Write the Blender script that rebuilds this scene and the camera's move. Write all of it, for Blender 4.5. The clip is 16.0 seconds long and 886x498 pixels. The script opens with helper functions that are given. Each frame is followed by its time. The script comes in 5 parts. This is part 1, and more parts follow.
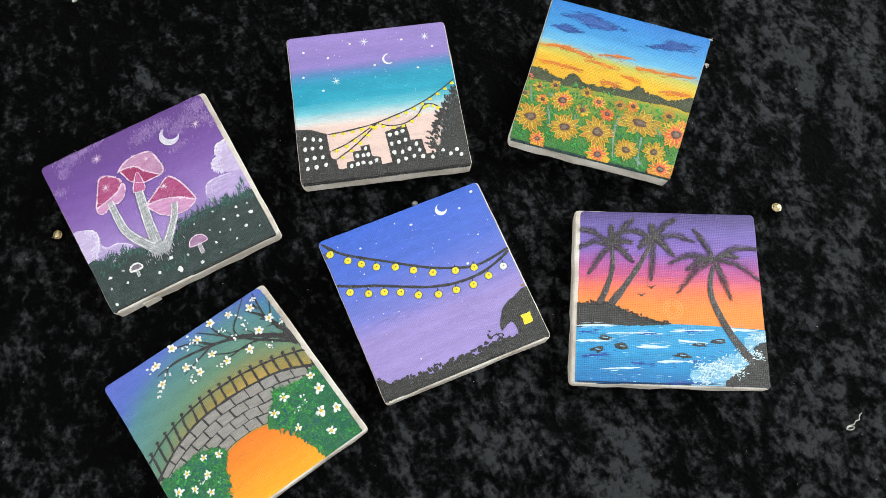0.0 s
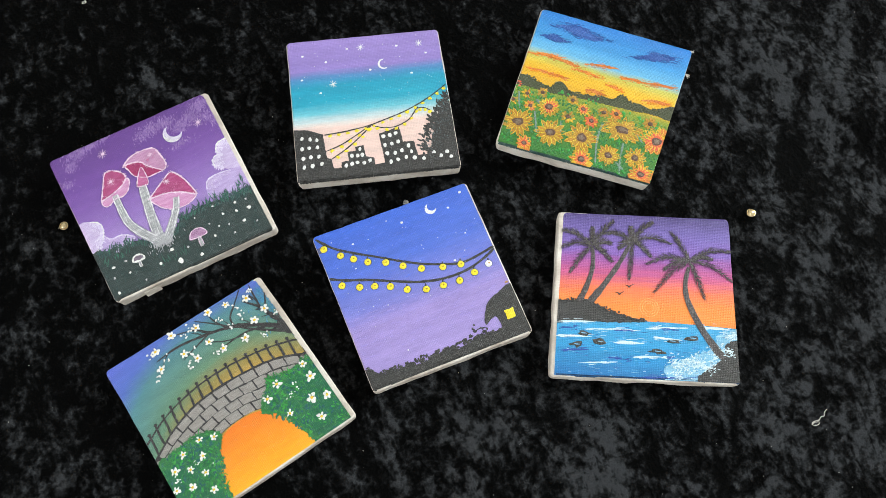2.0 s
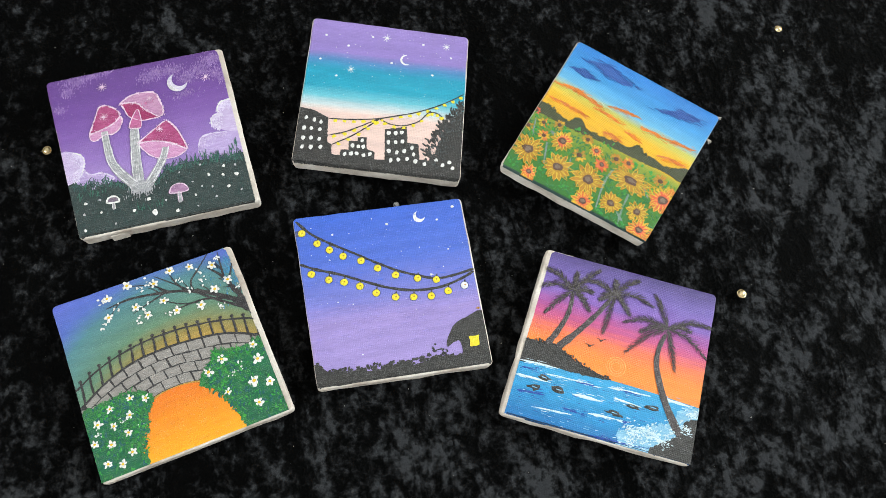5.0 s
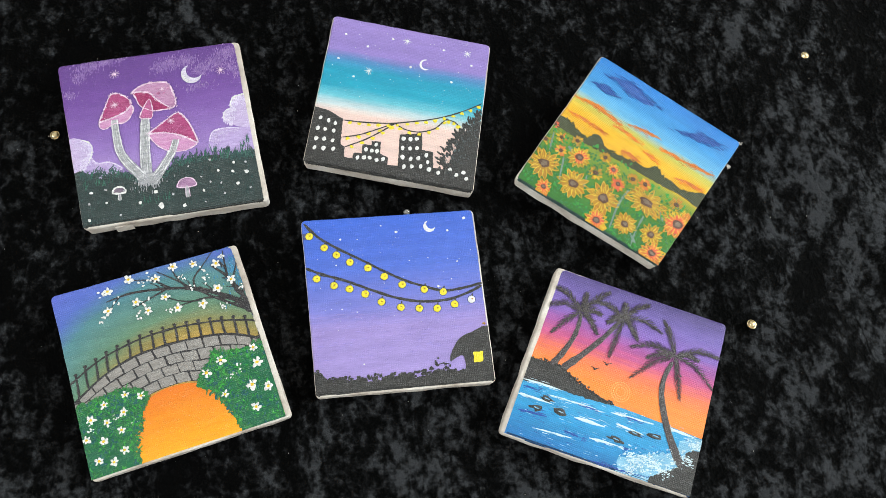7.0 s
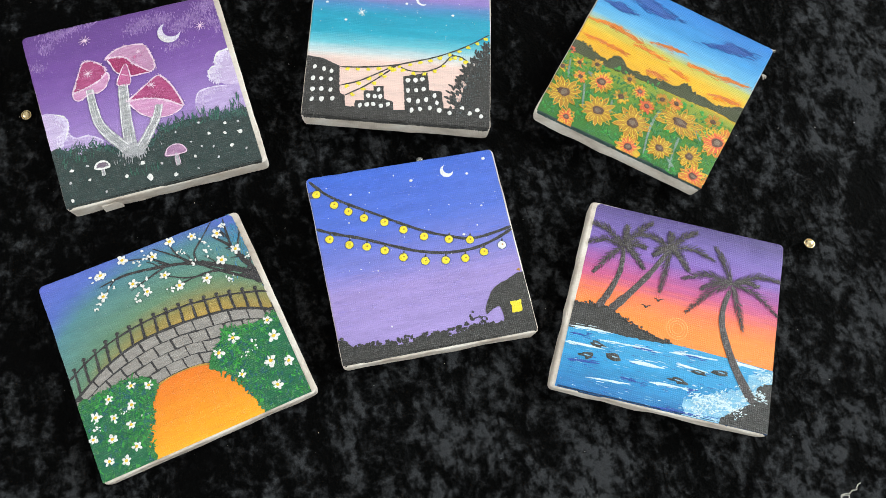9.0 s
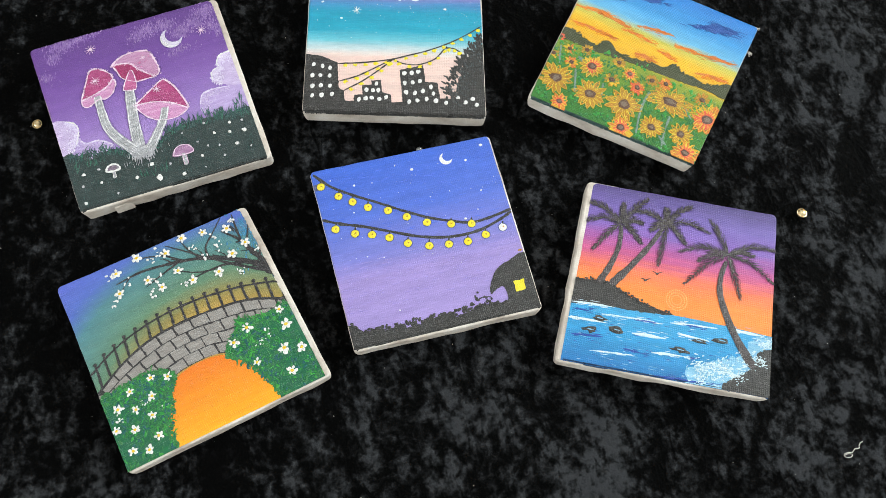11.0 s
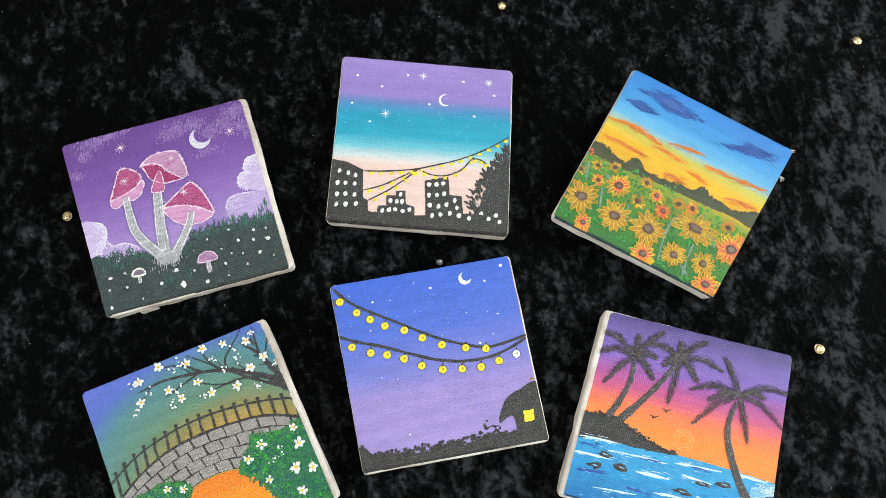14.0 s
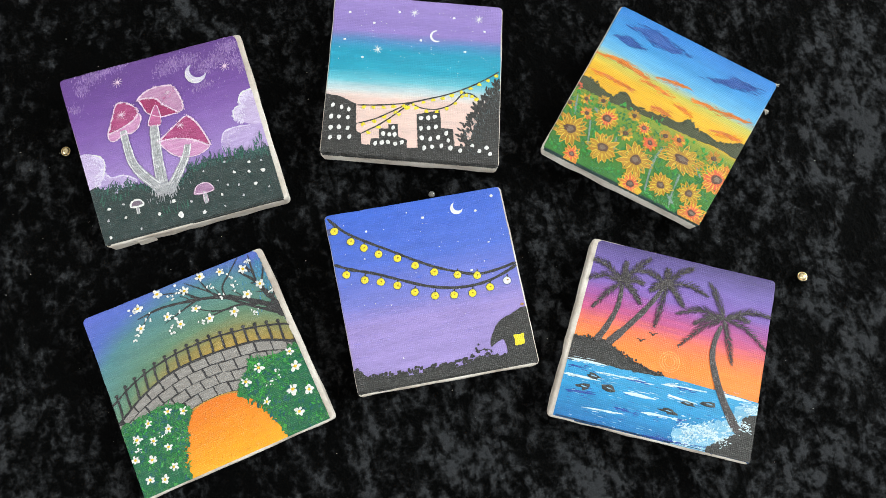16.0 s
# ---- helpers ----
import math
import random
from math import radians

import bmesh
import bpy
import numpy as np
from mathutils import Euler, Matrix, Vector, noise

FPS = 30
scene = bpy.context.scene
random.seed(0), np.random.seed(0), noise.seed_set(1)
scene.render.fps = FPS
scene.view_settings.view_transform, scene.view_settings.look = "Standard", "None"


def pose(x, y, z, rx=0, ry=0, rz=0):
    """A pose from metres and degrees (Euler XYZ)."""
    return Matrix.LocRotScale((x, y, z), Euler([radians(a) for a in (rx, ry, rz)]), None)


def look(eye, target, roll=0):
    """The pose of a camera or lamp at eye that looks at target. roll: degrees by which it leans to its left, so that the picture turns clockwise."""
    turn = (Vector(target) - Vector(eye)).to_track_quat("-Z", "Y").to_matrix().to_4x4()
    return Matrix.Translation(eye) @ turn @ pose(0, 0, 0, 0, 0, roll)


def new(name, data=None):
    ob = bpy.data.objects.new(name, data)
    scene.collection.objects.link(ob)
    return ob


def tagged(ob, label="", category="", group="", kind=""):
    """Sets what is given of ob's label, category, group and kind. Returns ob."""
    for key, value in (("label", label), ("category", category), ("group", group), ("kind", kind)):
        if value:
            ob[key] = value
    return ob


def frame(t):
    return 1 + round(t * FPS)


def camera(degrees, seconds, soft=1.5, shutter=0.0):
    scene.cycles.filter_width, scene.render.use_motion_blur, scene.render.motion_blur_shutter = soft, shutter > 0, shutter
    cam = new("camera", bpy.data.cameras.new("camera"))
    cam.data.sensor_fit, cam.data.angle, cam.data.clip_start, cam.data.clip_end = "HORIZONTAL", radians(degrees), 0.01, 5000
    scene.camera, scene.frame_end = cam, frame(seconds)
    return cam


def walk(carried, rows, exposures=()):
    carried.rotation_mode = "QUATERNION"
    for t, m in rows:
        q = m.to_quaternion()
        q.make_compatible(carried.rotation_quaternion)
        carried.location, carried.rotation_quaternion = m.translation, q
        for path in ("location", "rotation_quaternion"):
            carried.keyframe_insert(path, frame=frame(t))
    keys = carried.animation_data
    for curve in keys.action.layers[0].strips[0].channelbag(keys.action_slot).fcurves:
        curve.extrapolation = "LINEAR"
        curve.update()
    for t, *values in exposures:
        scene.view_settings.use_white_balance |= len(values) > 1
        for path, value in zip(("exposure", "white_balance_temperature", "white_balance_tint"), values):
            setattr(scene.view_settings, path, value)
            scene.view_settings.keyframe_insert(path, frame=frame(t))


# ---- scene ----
cam = camera(58.66, 16.0, soft=0.75)
ROWS = [
    (0.0, -0.0435, -0.1113, 0.4396, 18.51, -0.26, -23.04),
    (0.5, -0.0438, -0.1114, 0.4445, 18.45, -0.25, -23.38),
    (1.0, -0.0430, -0.1240, 0.4585, 18.81, -0.46, -22.89),
    (1.5, -0.0440, -0.1225, 0.4610, 18.84, -0.62, -22.84),
    (2.0, -0.0427, -0.1236, 0.4590, 18.83, -0.75, -22.06),
    (2.5, -0.0404, -0.1242, 0.4568, 18.79, -1.23, -20.68),
    (3.0, -0.0360, -0.1215, 0.4531, 18.70, -1.78, -19.03),
    (3.5, -0.0318, -0.1228, 0.4525, 18.62, -2.47, -17.18),
    (4.0, -0.0299, -0.1197, 0.4515, 18.51, -3.22, -15.05),
    (4.5, -0.0295, -0.1181, 0.4509, 18.55, -4.02, -12.65),
    (5.0, -0.0270, -0.1175, 0.4471, 18.52, -4.68, -9.90),
    (5.2, -0.0326, -0.1194, 0.4424, 18.88, -5.32, -9.15),
    (7.5, -0.0298, -0.1015, 0.4420, 17.48, -5.82, -6.50),
    (8.0, -0.0322, -0.1020, 0.4331, 17.68, -5.29, -8.16),
    (8.5, -0.0354, -0.1074, 0.4113, 18.07, -4.53, -10.25),
    (9.0, -0.0405, -0.1166, 0.3922, 18.23, -3.94, -12.21),
    (9.2, -0.0463, -0.1192, 0.3857, 18.38, -3.78, -12.62),
    (11.3, -0.0445, -0.1319, 0.4030, 18.97, -2.84, -14.72),
    (11.5, -0.0443, -0.1280, 0.4051, 18.75, -2.85, -14.71),
    (12.0, -0.0370, -0.1182, 0.4153, 17.05, -2.56, -14.08),
    (12.5, -0.0330, -0.1137, 0.4201, 15.33, -2.38, -13.11),
    (13.0, -0.0339, -0.0948, 0.4359, 14.72, -2.32, -12.68),
    (13.5, -0.0251, -0.0678, 0.4424, 14.70, -2.11, -11.39),
    (14.0, -0.0192, -0.0430, 0.4324, 14.39, -1.80, -10.76),
    (14.5, -0.0183, -0.0379, 0.4238, 14.01, -1.95, -10.84),
    (15.0, -0.0192, -0.0499, 0.4218, 13.78, -1.91, -10.93),
    (15.5, -0.0225, -0.0648, 0.4258, 13.44, -1.88, -11.03),
    (16.0, -0.0233, -0.0754, 0.4344, 13.42, -2.00, -11.16),
]
walk(cam, [(t, pose(x, y, z, rx, ry, rz)) for t, x, y, z, rx, ry, rz in ROWS])

# ---- light: a tall window to the back right, two added fill lamps, a plain room round the cloth ----
EXPOSURE = -0.09
scene.view_settings.exposure = EXPOSURE
world = bpy.data.worlds.new("world")
scene.world = world
world.use_nodes = True
wn = world.node_tree.nodes
sky = wn.new("ShaderNodeTexSky")
sky.sky_type, sky.sun_disc = "NISHITA", False
sky.sun_elevation, sky.sun_rotation = radians(40), radians(60)
world.node_tree.links.new(sky.outputs[0], wn["Background"].inputs[0])
wn["Background"].inputs[1].default_value = 0.1


def area(name, eye, target, sx, sy, watts, colour):
    d = bpy.data.lights.new(name, "AREA")
    d.shape, d.size, d.size_y, d.energy, d.color = "RECTANGLE", sx, sy, watts, colour
    ob = new(name, d)
    ob.matrix_world = look(eye, target)
    return ob


area("window_east_daylight", (1.9, 0.0, 1.25), (0.0, 0.0, 0.1), 1.5, 1.5, 62, (0.922, 1.0, 0.972))
# unseen fill lamp, added to brighten the left and near canvas sides
area("west_fill_light", (-1.9, -0.9, 1.25), (0.0, 0.0, 0.1), 1.1, 1.5, 40, (0.922, 1.0, 0.972))
# no lamp is known overhead; a weak fill is added there
area("ceiling_fill_light", (0.9, 1.2, 2.3), (0.9, 1.2, 0), 0.5, 0.5, 8, (0.98, 1.0, 0.98))


# ---- materials ----
def lin(c):
    return tuple(((v / 255 + 0.055) / 1.055) ** 2.4 if v > 10 else v / 255 / 12.92 for v in c) + (1.0,)


def mat(name, rough=0.5, metal=0.0):
    m = bpy.data.materials.new(name)
    m.use_nodes = True
    b = m.node_tree.nodes["Principled BSDF"]
    b.inputs["Roughness"].default_value, b.inputs["Metallic"].default_value = rough, metal
    return m, m.node_tree.nodes, m.node_tree.links, b


def noise_node(n, l, vec, scale, detail=4, rough=0.55, dist=0.0):
    t = n.new("ShaderNodeTexNoise")
    t.inputs["Scale"].default_value, t.inputs["Detail"].default_value = scale, detail
    t.inputs["Roughness"].default_value, t.inputs["Distortion"].default_value = rough, dist
    l.new(vec, t.inputs["Vector"])
    return t.outputs["Fac"]


def math_node(n, l, op, a, b=None):
    t = n.new("ShaderNodeMath")
    t.operation = op
    for i, v in enumerate((a, b)):
        if v is None:
            continue
        if isinstance(v, (int, float)):
            t.inputs[i].default_value = v
        else:
            l.new(v, t.inputs[i])
    return t.outputs[0]


def span(n, l, v, a, b, c=0.0, d=1.0):
    t = n.new("ShaderNodeMapRange")
    l.new(v, t.inputs[0])
    for i, w in enumerate((a, b, c, d)):
        t.inputs[i + 1].default_value = w
    return t.outputs[0]


def ramp(n, l, v, stops):
    t = n.new("ShaderNodeValToRGB")
    e = t.color_ramp.elements
    while len(e) < len(stops):
        e.new(0.5)
    for k, (p, c) in zip(e, stops):
        k.position, k.color = p, c
    l.new(v, t.inputs[0])
    return t.outputs[0]


def mix(n, l, kind, fac, a, b):
    t = n.new("ShaderNodeMix")
    t.data_type, t.blend_type = "RGBA", kind
    for i, v in ((0, fac), (6, a), (7, b)):
        if isinstance(v, (int, float)):
            t.inputs[i].default_value = v
        elif isinstance(v, tuple):
            t.inputs[i].default_value = v
        else:
            l.new(v, t.inputs[i])
    return t.outputs[2]


def scaled(n, l, vec, s, rot=0.0):
    t = n.new("ShaderNodeMapping")
    t.inputs["Scale"].default_value, t.inputs["Rotation"].default_value = s, (0, 0, radians(rot))
    l.new(vec, t.inputs[0])
    return t.outputs[0]


def weave(n, l, vec, b, depth=0.00012, grain=None):
    """Cotton threads, over and under, as fine relief."""
    heights = []
    for axis in ("X", "Y"):
        w = n.new("ShaderNodeTexWave")
        w.bands_direction = axis
        w.inputs["Scale"].default_value = 2 * math.pi / 20 / 0.001
        w.inputs["Distortion"].default_value, w.inputs["Detail"].default_value = 3.2, 2.0
        w.inputs["Detail Scale"].default_value = 0.9
        l.new(vec, w.inputs[0])
        heights.append(w.outputs["Fac"])
    patchy = span(n, l, noise_node(n, l, vec, 420, 3), 0.35, 0.65, 0.1, 1.0)
    heights[0] = math_node(n, l, "MULTIPLY", heights[0], patchy)
    h = math_node(n, l, "MULTIPLY", heights[0], heights[1])
    if grain is not None:
        h = math_node(n, l, "ADD", h, grain)
    bump = n.new("ShaderNodeBump")
    bump.inputs["Strength"].default_value, bump.inputs["Distance"].default_value = 0.6, depth
    l.new(h, bump.inputs["Height"])
    l.new(bump.outputs[0], b.inputs["Normal"])
    return h


def paint(name, colour, vary=0.16, rough=0.36, second=None, thread_glint=0.0):
    """Acrylic on canvas: brush streaks, thin places, threads showing through, weave glints put into the colour."""
    m, n, l, b = mat(name, rough)
    vec = n.new("ShaderNodeTexCoord").outputs["Object"]
    a = noise_node(n, l, scaled(n, l, vec, (160, 700, 300), 20), 1.0, 3)
    c = noise_node(n, l, vec, 90, 3)
    other = lin(second) if second else tuple(min(1, v * 1.6 + 0.01) for v in lin(colour)[:3]) + (1.0,)
    col = mix(n, l, "MIX", math_node(n, l, "MULTIPLY", span(n, l, a, 0.4, 0.75), 0.75 if second else vary * 2.2), lin(colour), other)
    dark = tuple(v * 0.62 for v in lin(colour)[:3]) + (1.0,)
    col = mix(n, l, "MIX", math_node(n, l, "MULTIPLY", span(n, l, c, 0.5, 0.8), vary * 2), col, dark)
    l.new(col, b.inputs["Base Color"])
    h = weave(n, l, vec, b, 0.0006, math_node(n, l, "MULTIPLY", a, 1.0))
    # threads where the paint is thin, and their glints put into the colour
    pale = tuple(min(1, v * 1.25 + 0.085) for v in lin(colour)[:3]) + (1.0,)
    col = mix(n, l, "MIX", math_node(n, l, "MULTIPLY", span(n, l, h, 0.95, 1.3), 0.75), col, pale)
    if thread_glint:
        # bare thread tops and shiny weave glints, both drawn as paler colour
        bare = tuple(min(1, v * 1.4 + 0.12) for v in lin(colour)[:3]) + (1.0,)
        glint_mask = span(n, l, noise_node(n, l, scaled(n, l, vec, (1200, 1500, 1000)), 1.0, 1), 0.53, 0.64)
        where = span(n, l, noise_node(n, l, vec, 160, 2), 0.35, 0.6, 0.25, 1.0)
        col = mix(n, l, "MIX", math_node(n, l, "MULTIPLY", math_node(n, l, "MULTIPLY", glint_mask, where), thread_glint), col, bare)
    l.new(col, b.inputs["Base Color"])
    return m


def wash(name, stops, centre=None, wobble=3.0, dabs=0.3, slope=0.0):
    """A blended sky: colours by height in mm on the canvas (or by distance from a centre)."""
    m, n, l, b = mat(name, 0.36)
    vec = n.new("ShaderNodeTexCoord").outputs["Object"]
    mm = scaled(n, l, vec, (1000, 1000, 1000))
    sep = n.new("ShaderNodeSeparateXYZ")
    l.new(mm, sep.inputs[0])
    if centre:
        d = n.new("ShaderNodeVectorMath")
        d.operation = "DISTANCE"
        d.inputs[1].default_value = (*centre, 16.0)
        l.new(mm, d.inputs[0])
        v = d.outputs["Value"]
    else:
        v = math_node(n, l, "ADD", sep.outputs[1], math_node(n, l, "MULTIPLY", sep.outputs[0], slope))
    streak = noise_node(n, l, scaled(n, l, mm, (0.05, 0.5, 0.3)), 1.0, 4)
    soft = noise_node(n, l, mm, 0.06, 3)
    v = math_node(n, l, "ADD", v, math_node(n, l, "MULTIPLY", math_node(n, l, "SUBTRACT", streak, 0.5), wobble * 2))
    v = math_node(n, l, "ADD", v, math_node(n, l, "MULTIPLY", math_node(n, l, "SUBTRACT", soft, 0.5), wobble))
    lo, hi = stops[0][0], stops[-1][0]
    col = ramp(n, l, span(n, l, v, lo, hi), [((p - lo) / (hi - lo), lin(c)) for p, c in stops])
    fine = noise_node(n, l, scaled(n, l, mm, (0.16, 1.3, 1), 4), 1.0, 4, 0.65)
    broad = noise_node(n, l, scaled(n, l, mm, (0.03, 0.22, 0.3), -3), 1.0, 3)
    col = mix(n, l, "MULTIPLY", dabs, col, ramp(n, l, broad, [(0.3, (0.72, 0.74, 0.78, 1)), (0.7, (1.34, 1.32, 1.28, 1))]))
    col = mix(n, l, "MULTIPLY", dabs * 0.9, col, ramp(n, l, fine, [(0.25, (0.62, 0.62, 0.64, 1)), (0.7, (1.3, 1.3, 1.28, 1))]))
    # dark dots and bright weave glints painted into the wash
    weave_dots = noise_node(n, l, mm, 1.7, 2, 0.6)
    col = mix(n, l, "MULTIPLY", 0.5, col, ramp(n, l, weave_dots, [(0.28, (0.6, 0.6, 0.62, 1)), (0.42, (1, 1, 1, 1)), (0.62, (1, 1, 1, 1)), (0.75, (1.4, 1.4, 1.4, 1))]))
    col = mix(n, l, "MIX", math_node(n, l, "MULTIPLY", span(n, l, noise_node(n, l, mm, 1.1, 2), 0.66, 0.8), 0.22), col, lin((235, 225, 235)))
    h = weave(n, l, vec, b, 0.0004, math_node(n, l, "MULTIPLY", fine, 0.5))
    # colour goes darker in the weave's valleys, lighter on its threads
    col = mix(n, l, "MULTIPLY", 0.20, col, ramp(n, l, h, [(0.3, (0.78, 0.78, 0.8, 1)), (0.95, (1.32, 1.32, 1.3, 1))]))
    l.new(col, b.inputs["Base Color"])
    return m


def primed_cloth():
    m, n, l, b = mat("primed_canvas", 0.8)
    vec = n.new("ShaderNodeTexCoord").outputs["Object"]
    a = noise_node(n, l, vec, 60, 5)
    c = noise_node(n, l, vec, 700, 3)
    col = ramp(n, l, a, [(0.3, lin((170, 156, 147))), (0.5, lin((208, 198, 190))), (0.75, lin((232, 227, 223)))])
    col = mix(n, l, "MULTIPLY", 0.25, col, ramp(n, l, c, [(0.3, (0.6, 0.58, 0.56, 1)), (0.6, (1, 1, 1, 1))]))
    l.new(col, b.inputs["Base Color"])
    weave(n, l, vec, b, 0.00015)
    return m


def crushed_velvet():
    """Black pile pressed flat in patches, with its light sheen put into the colour."""
    m, n, l, b = mat("crushed_velvet", 0.5)
    vec = n.new("ShaderNodeTexCoord").outputs["Object"]
    warp = n.new("ShaderNodeTexNoise")
    warp.inputs["Scale"].default_value, warp.inputs["Detail"].default_value = 14, 4
    l.new(vec, warp.inputs["Vector"])
    bent = n.new("ShaderNodeVectorMath")
    bent.operation = "MULTIPLY_ADD"
    bent.inputs[1].default_value = (0.010, 0.010, 0.0)
    l.new(warp.outputs["Color"], bent.inputs[0])
    l.new(vec, bent.inputs[2])
    p = bent.outputs[0]
    # broad drifts of sheen, put into the colour
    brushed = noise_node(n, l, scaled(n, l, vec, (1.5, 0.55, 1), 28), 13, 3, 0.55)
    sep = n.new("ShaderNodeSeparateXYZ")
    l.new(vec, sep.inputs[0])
    # more light to the right and near side, painted into the pile
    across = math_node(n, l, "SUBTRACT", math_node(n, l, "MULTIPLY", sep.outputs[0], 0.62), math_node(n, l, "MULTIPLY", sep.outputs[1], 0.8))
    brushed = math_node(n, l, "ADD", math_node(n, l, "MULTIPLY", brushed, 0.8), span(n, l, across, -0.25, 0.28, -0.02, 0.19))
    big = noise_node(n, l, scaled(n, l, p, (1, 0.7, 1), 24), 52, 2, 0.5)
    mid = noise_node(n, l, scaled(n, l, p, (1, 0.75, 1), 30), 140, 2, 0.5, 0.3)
    # dark crease lines: shade put into colour and relief
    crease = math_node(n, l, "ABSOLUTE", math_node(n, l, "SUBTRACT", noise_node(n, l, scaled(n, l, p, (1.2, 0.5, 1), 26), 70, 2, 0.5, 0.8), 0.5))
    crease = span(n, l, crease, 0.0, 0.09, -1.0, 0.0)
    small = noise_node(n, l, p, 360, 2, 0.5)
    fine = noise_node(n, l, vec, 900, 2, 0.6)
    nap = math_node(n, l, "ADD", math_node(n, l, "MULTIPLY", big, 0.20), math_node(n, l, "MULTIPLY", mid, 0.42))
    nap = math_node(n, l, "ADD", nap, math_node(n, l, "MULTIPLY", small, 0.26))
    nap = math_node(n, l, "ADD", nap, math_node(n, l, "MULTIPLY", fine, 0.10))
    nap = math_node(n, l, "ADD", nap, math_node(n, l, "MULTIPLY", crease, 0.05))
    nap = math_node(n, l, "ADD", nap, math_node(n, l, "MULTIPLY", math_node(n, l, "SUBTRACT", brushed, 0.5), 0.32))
    pile = noise_node(n, l, vec, 2200, 2, 0.6)
    # lit and shaded fold streaks, stronger to the right, put into the colour
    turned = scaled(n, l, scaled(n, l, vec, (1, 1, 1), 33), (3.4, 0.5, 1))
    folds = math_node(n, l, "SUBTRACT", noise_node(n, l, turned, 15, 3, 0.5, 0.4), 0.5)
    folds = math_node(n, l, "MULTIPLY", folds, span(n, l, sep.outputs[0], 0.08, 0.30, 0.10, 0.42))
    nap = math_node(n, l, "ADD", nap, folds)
    sheen_tone = span(n, l, nap, 0.430, 0.590)
    # black to grey ramp stands in for the sheen of the patches
    col = ramp(n, l, sheen_tone, [(0.0, (0.0013, 0.0013, 0.0014, 1)), (0.3, (0.0040, 0.0040, 0.0044, 1)), (0.6, (0.0122, 0.0126, 0.0139, 1)), (1.0, (0.0330, 0.0345, 0.0385, 1))])
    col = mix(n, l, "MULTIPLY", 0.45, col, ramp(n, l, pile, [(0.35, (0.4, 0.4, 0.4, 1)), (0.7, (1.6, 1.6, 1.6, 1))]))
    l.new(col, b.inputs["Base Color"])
    b.inputs["Specular IOR Level"].default_value = 0.015
    b.inputs["Roughness"].default_value = 0.62
    b.inputs["Sheen Roughness"].default_value = 0.35
    b.inputs["Sheen Tint"].default_value = (0.9, 0.95, 1.0, 1)
    l.new(math_node(n, l, "MULTIPLY", sheen_tone, 0.08), b.inputs["Sheen Weight"])
    bump = n.new("ShaderNodeBump")
    bump.inputs["Strength"].default_value, bump.inputs["Distance"].default_value = 0.8, 0.004
    l.new(math_node(n, l, "ADD", nap, math_node(n, l, "MULTIPLY", pile, 0.05)), bump.inputs["Height"])
    l.new(bump.outputs[0], b.inputs["Normal"])
    return m


def plain_plaster(name, colour):
    m, n, l, b = mat(name, 0.9)
    vec = n.new("ShaderNodeTexCoord").outputs["Object"]
    a = noise_node(n, l, vec, 3, 5)
    l.new(ramp(n, l, a, [(0.3, lin(tuple(v * 0.93 for v in colour))), (0.7, lin(colour))]), b.inputs["Base Color"])
    return m


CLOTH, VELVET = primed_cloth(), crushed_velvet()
PLASTER = plain_plaster("plaster", (236, 233, 228))


from mathutils.geometry import tessellate_polygon


# ---- helpers for shapes ----
def mesh_ob(name, verts, faces, material, parent=None, label="", smooth=False):
    me = bpy.data.meshes.new(name)
    me.from_pydata(verts, [], faces)
    me.materials.append(material)
    if smooth:
        me.polygons.foreach_set("use_smooth", [True] * len(me.polygons))
    me.update()
    ob = new(name, me)
    if parent:
        ob.parent = parent
    return tagged(ob, label)


def box(name, lo, hi, material):
    x0, y0, z0 = lo
    x1, y1, z1 = hi
    v = [(x, y, z) for z in (z0, z1) for x, y in ((x0, y0), (x1, y0), (x1, y1), (x0, y1))]
    f = [(3, 2, 1, 0), (4, 5, 6, 7)] + [(i, (i + 1) % 4, 4 + (i + 1) % 4, 4 + i) for i in range(4)]
    return mesh_ob(name, v, f, material)


# ---- the room, unseen, added to close round the cloth and bounce light ----
FLOOR = plain_plaster("floor_boards", (120, 92, 66))
tagged(box("floor", (-2, -2, -0.06), (2, 2, -0.012), FLOOR), "plain brown floor under the black cloth", "floor", kind="structure")
tagged(box("ceiling", (-2, -2, 2.4), (2, 2, 2.5), PLASTER), "unseen plain off-white ceiling", "ceiling", kind="structure")
tagged(box("wall_north", (-2.1, 2, -0.06), (2.1, 2.1, 2.4), PLASTER), "unseen plain off-white wall", "wall", kind="structure")
tagged(box("wall_south", (-2.1, -2.1, -0.06), (2.1, -2, 2.4), PLASTER), "unseen plain off-white wall", "wall", kind="structure")


def wall_with_window(name, x0, x1, y0, y1, z0, z1):
    """Four blocks round an opening, as one wall."""
    parts = (((x0, -2, -0.06), (x1, y0, 2.4)), ((x0, y1, -0.06), (x1, 2, 2.4)), ((x0, y0, -0.06), (x1, y1, z0)), ((x0, y0, z1), (x1, y1, 2.4)))
    verts, faces = [], []
    for (ax, ay, az), (bx, by, bz) in parts:
        k = len(verts)
        verts += [(x, y, z) for z in (az, bz) for x, y in ((ax, ay), (bx, ay), (bx, by), (ax, by))]
        faces += [(k + 3, k + 2, k + 1, k), (k + 4, k + 5, k + 6, k + 7)] + [(k + i, k + (i + 1) % 4, k + 4 + (i + 1) % 4, k + 4 + i) for i in range(4)]
    tagged(mesh_ob(name, verts, faces, PLASTER), "unseen off-white plain wall with an added window opening", "wall", kind="structure")


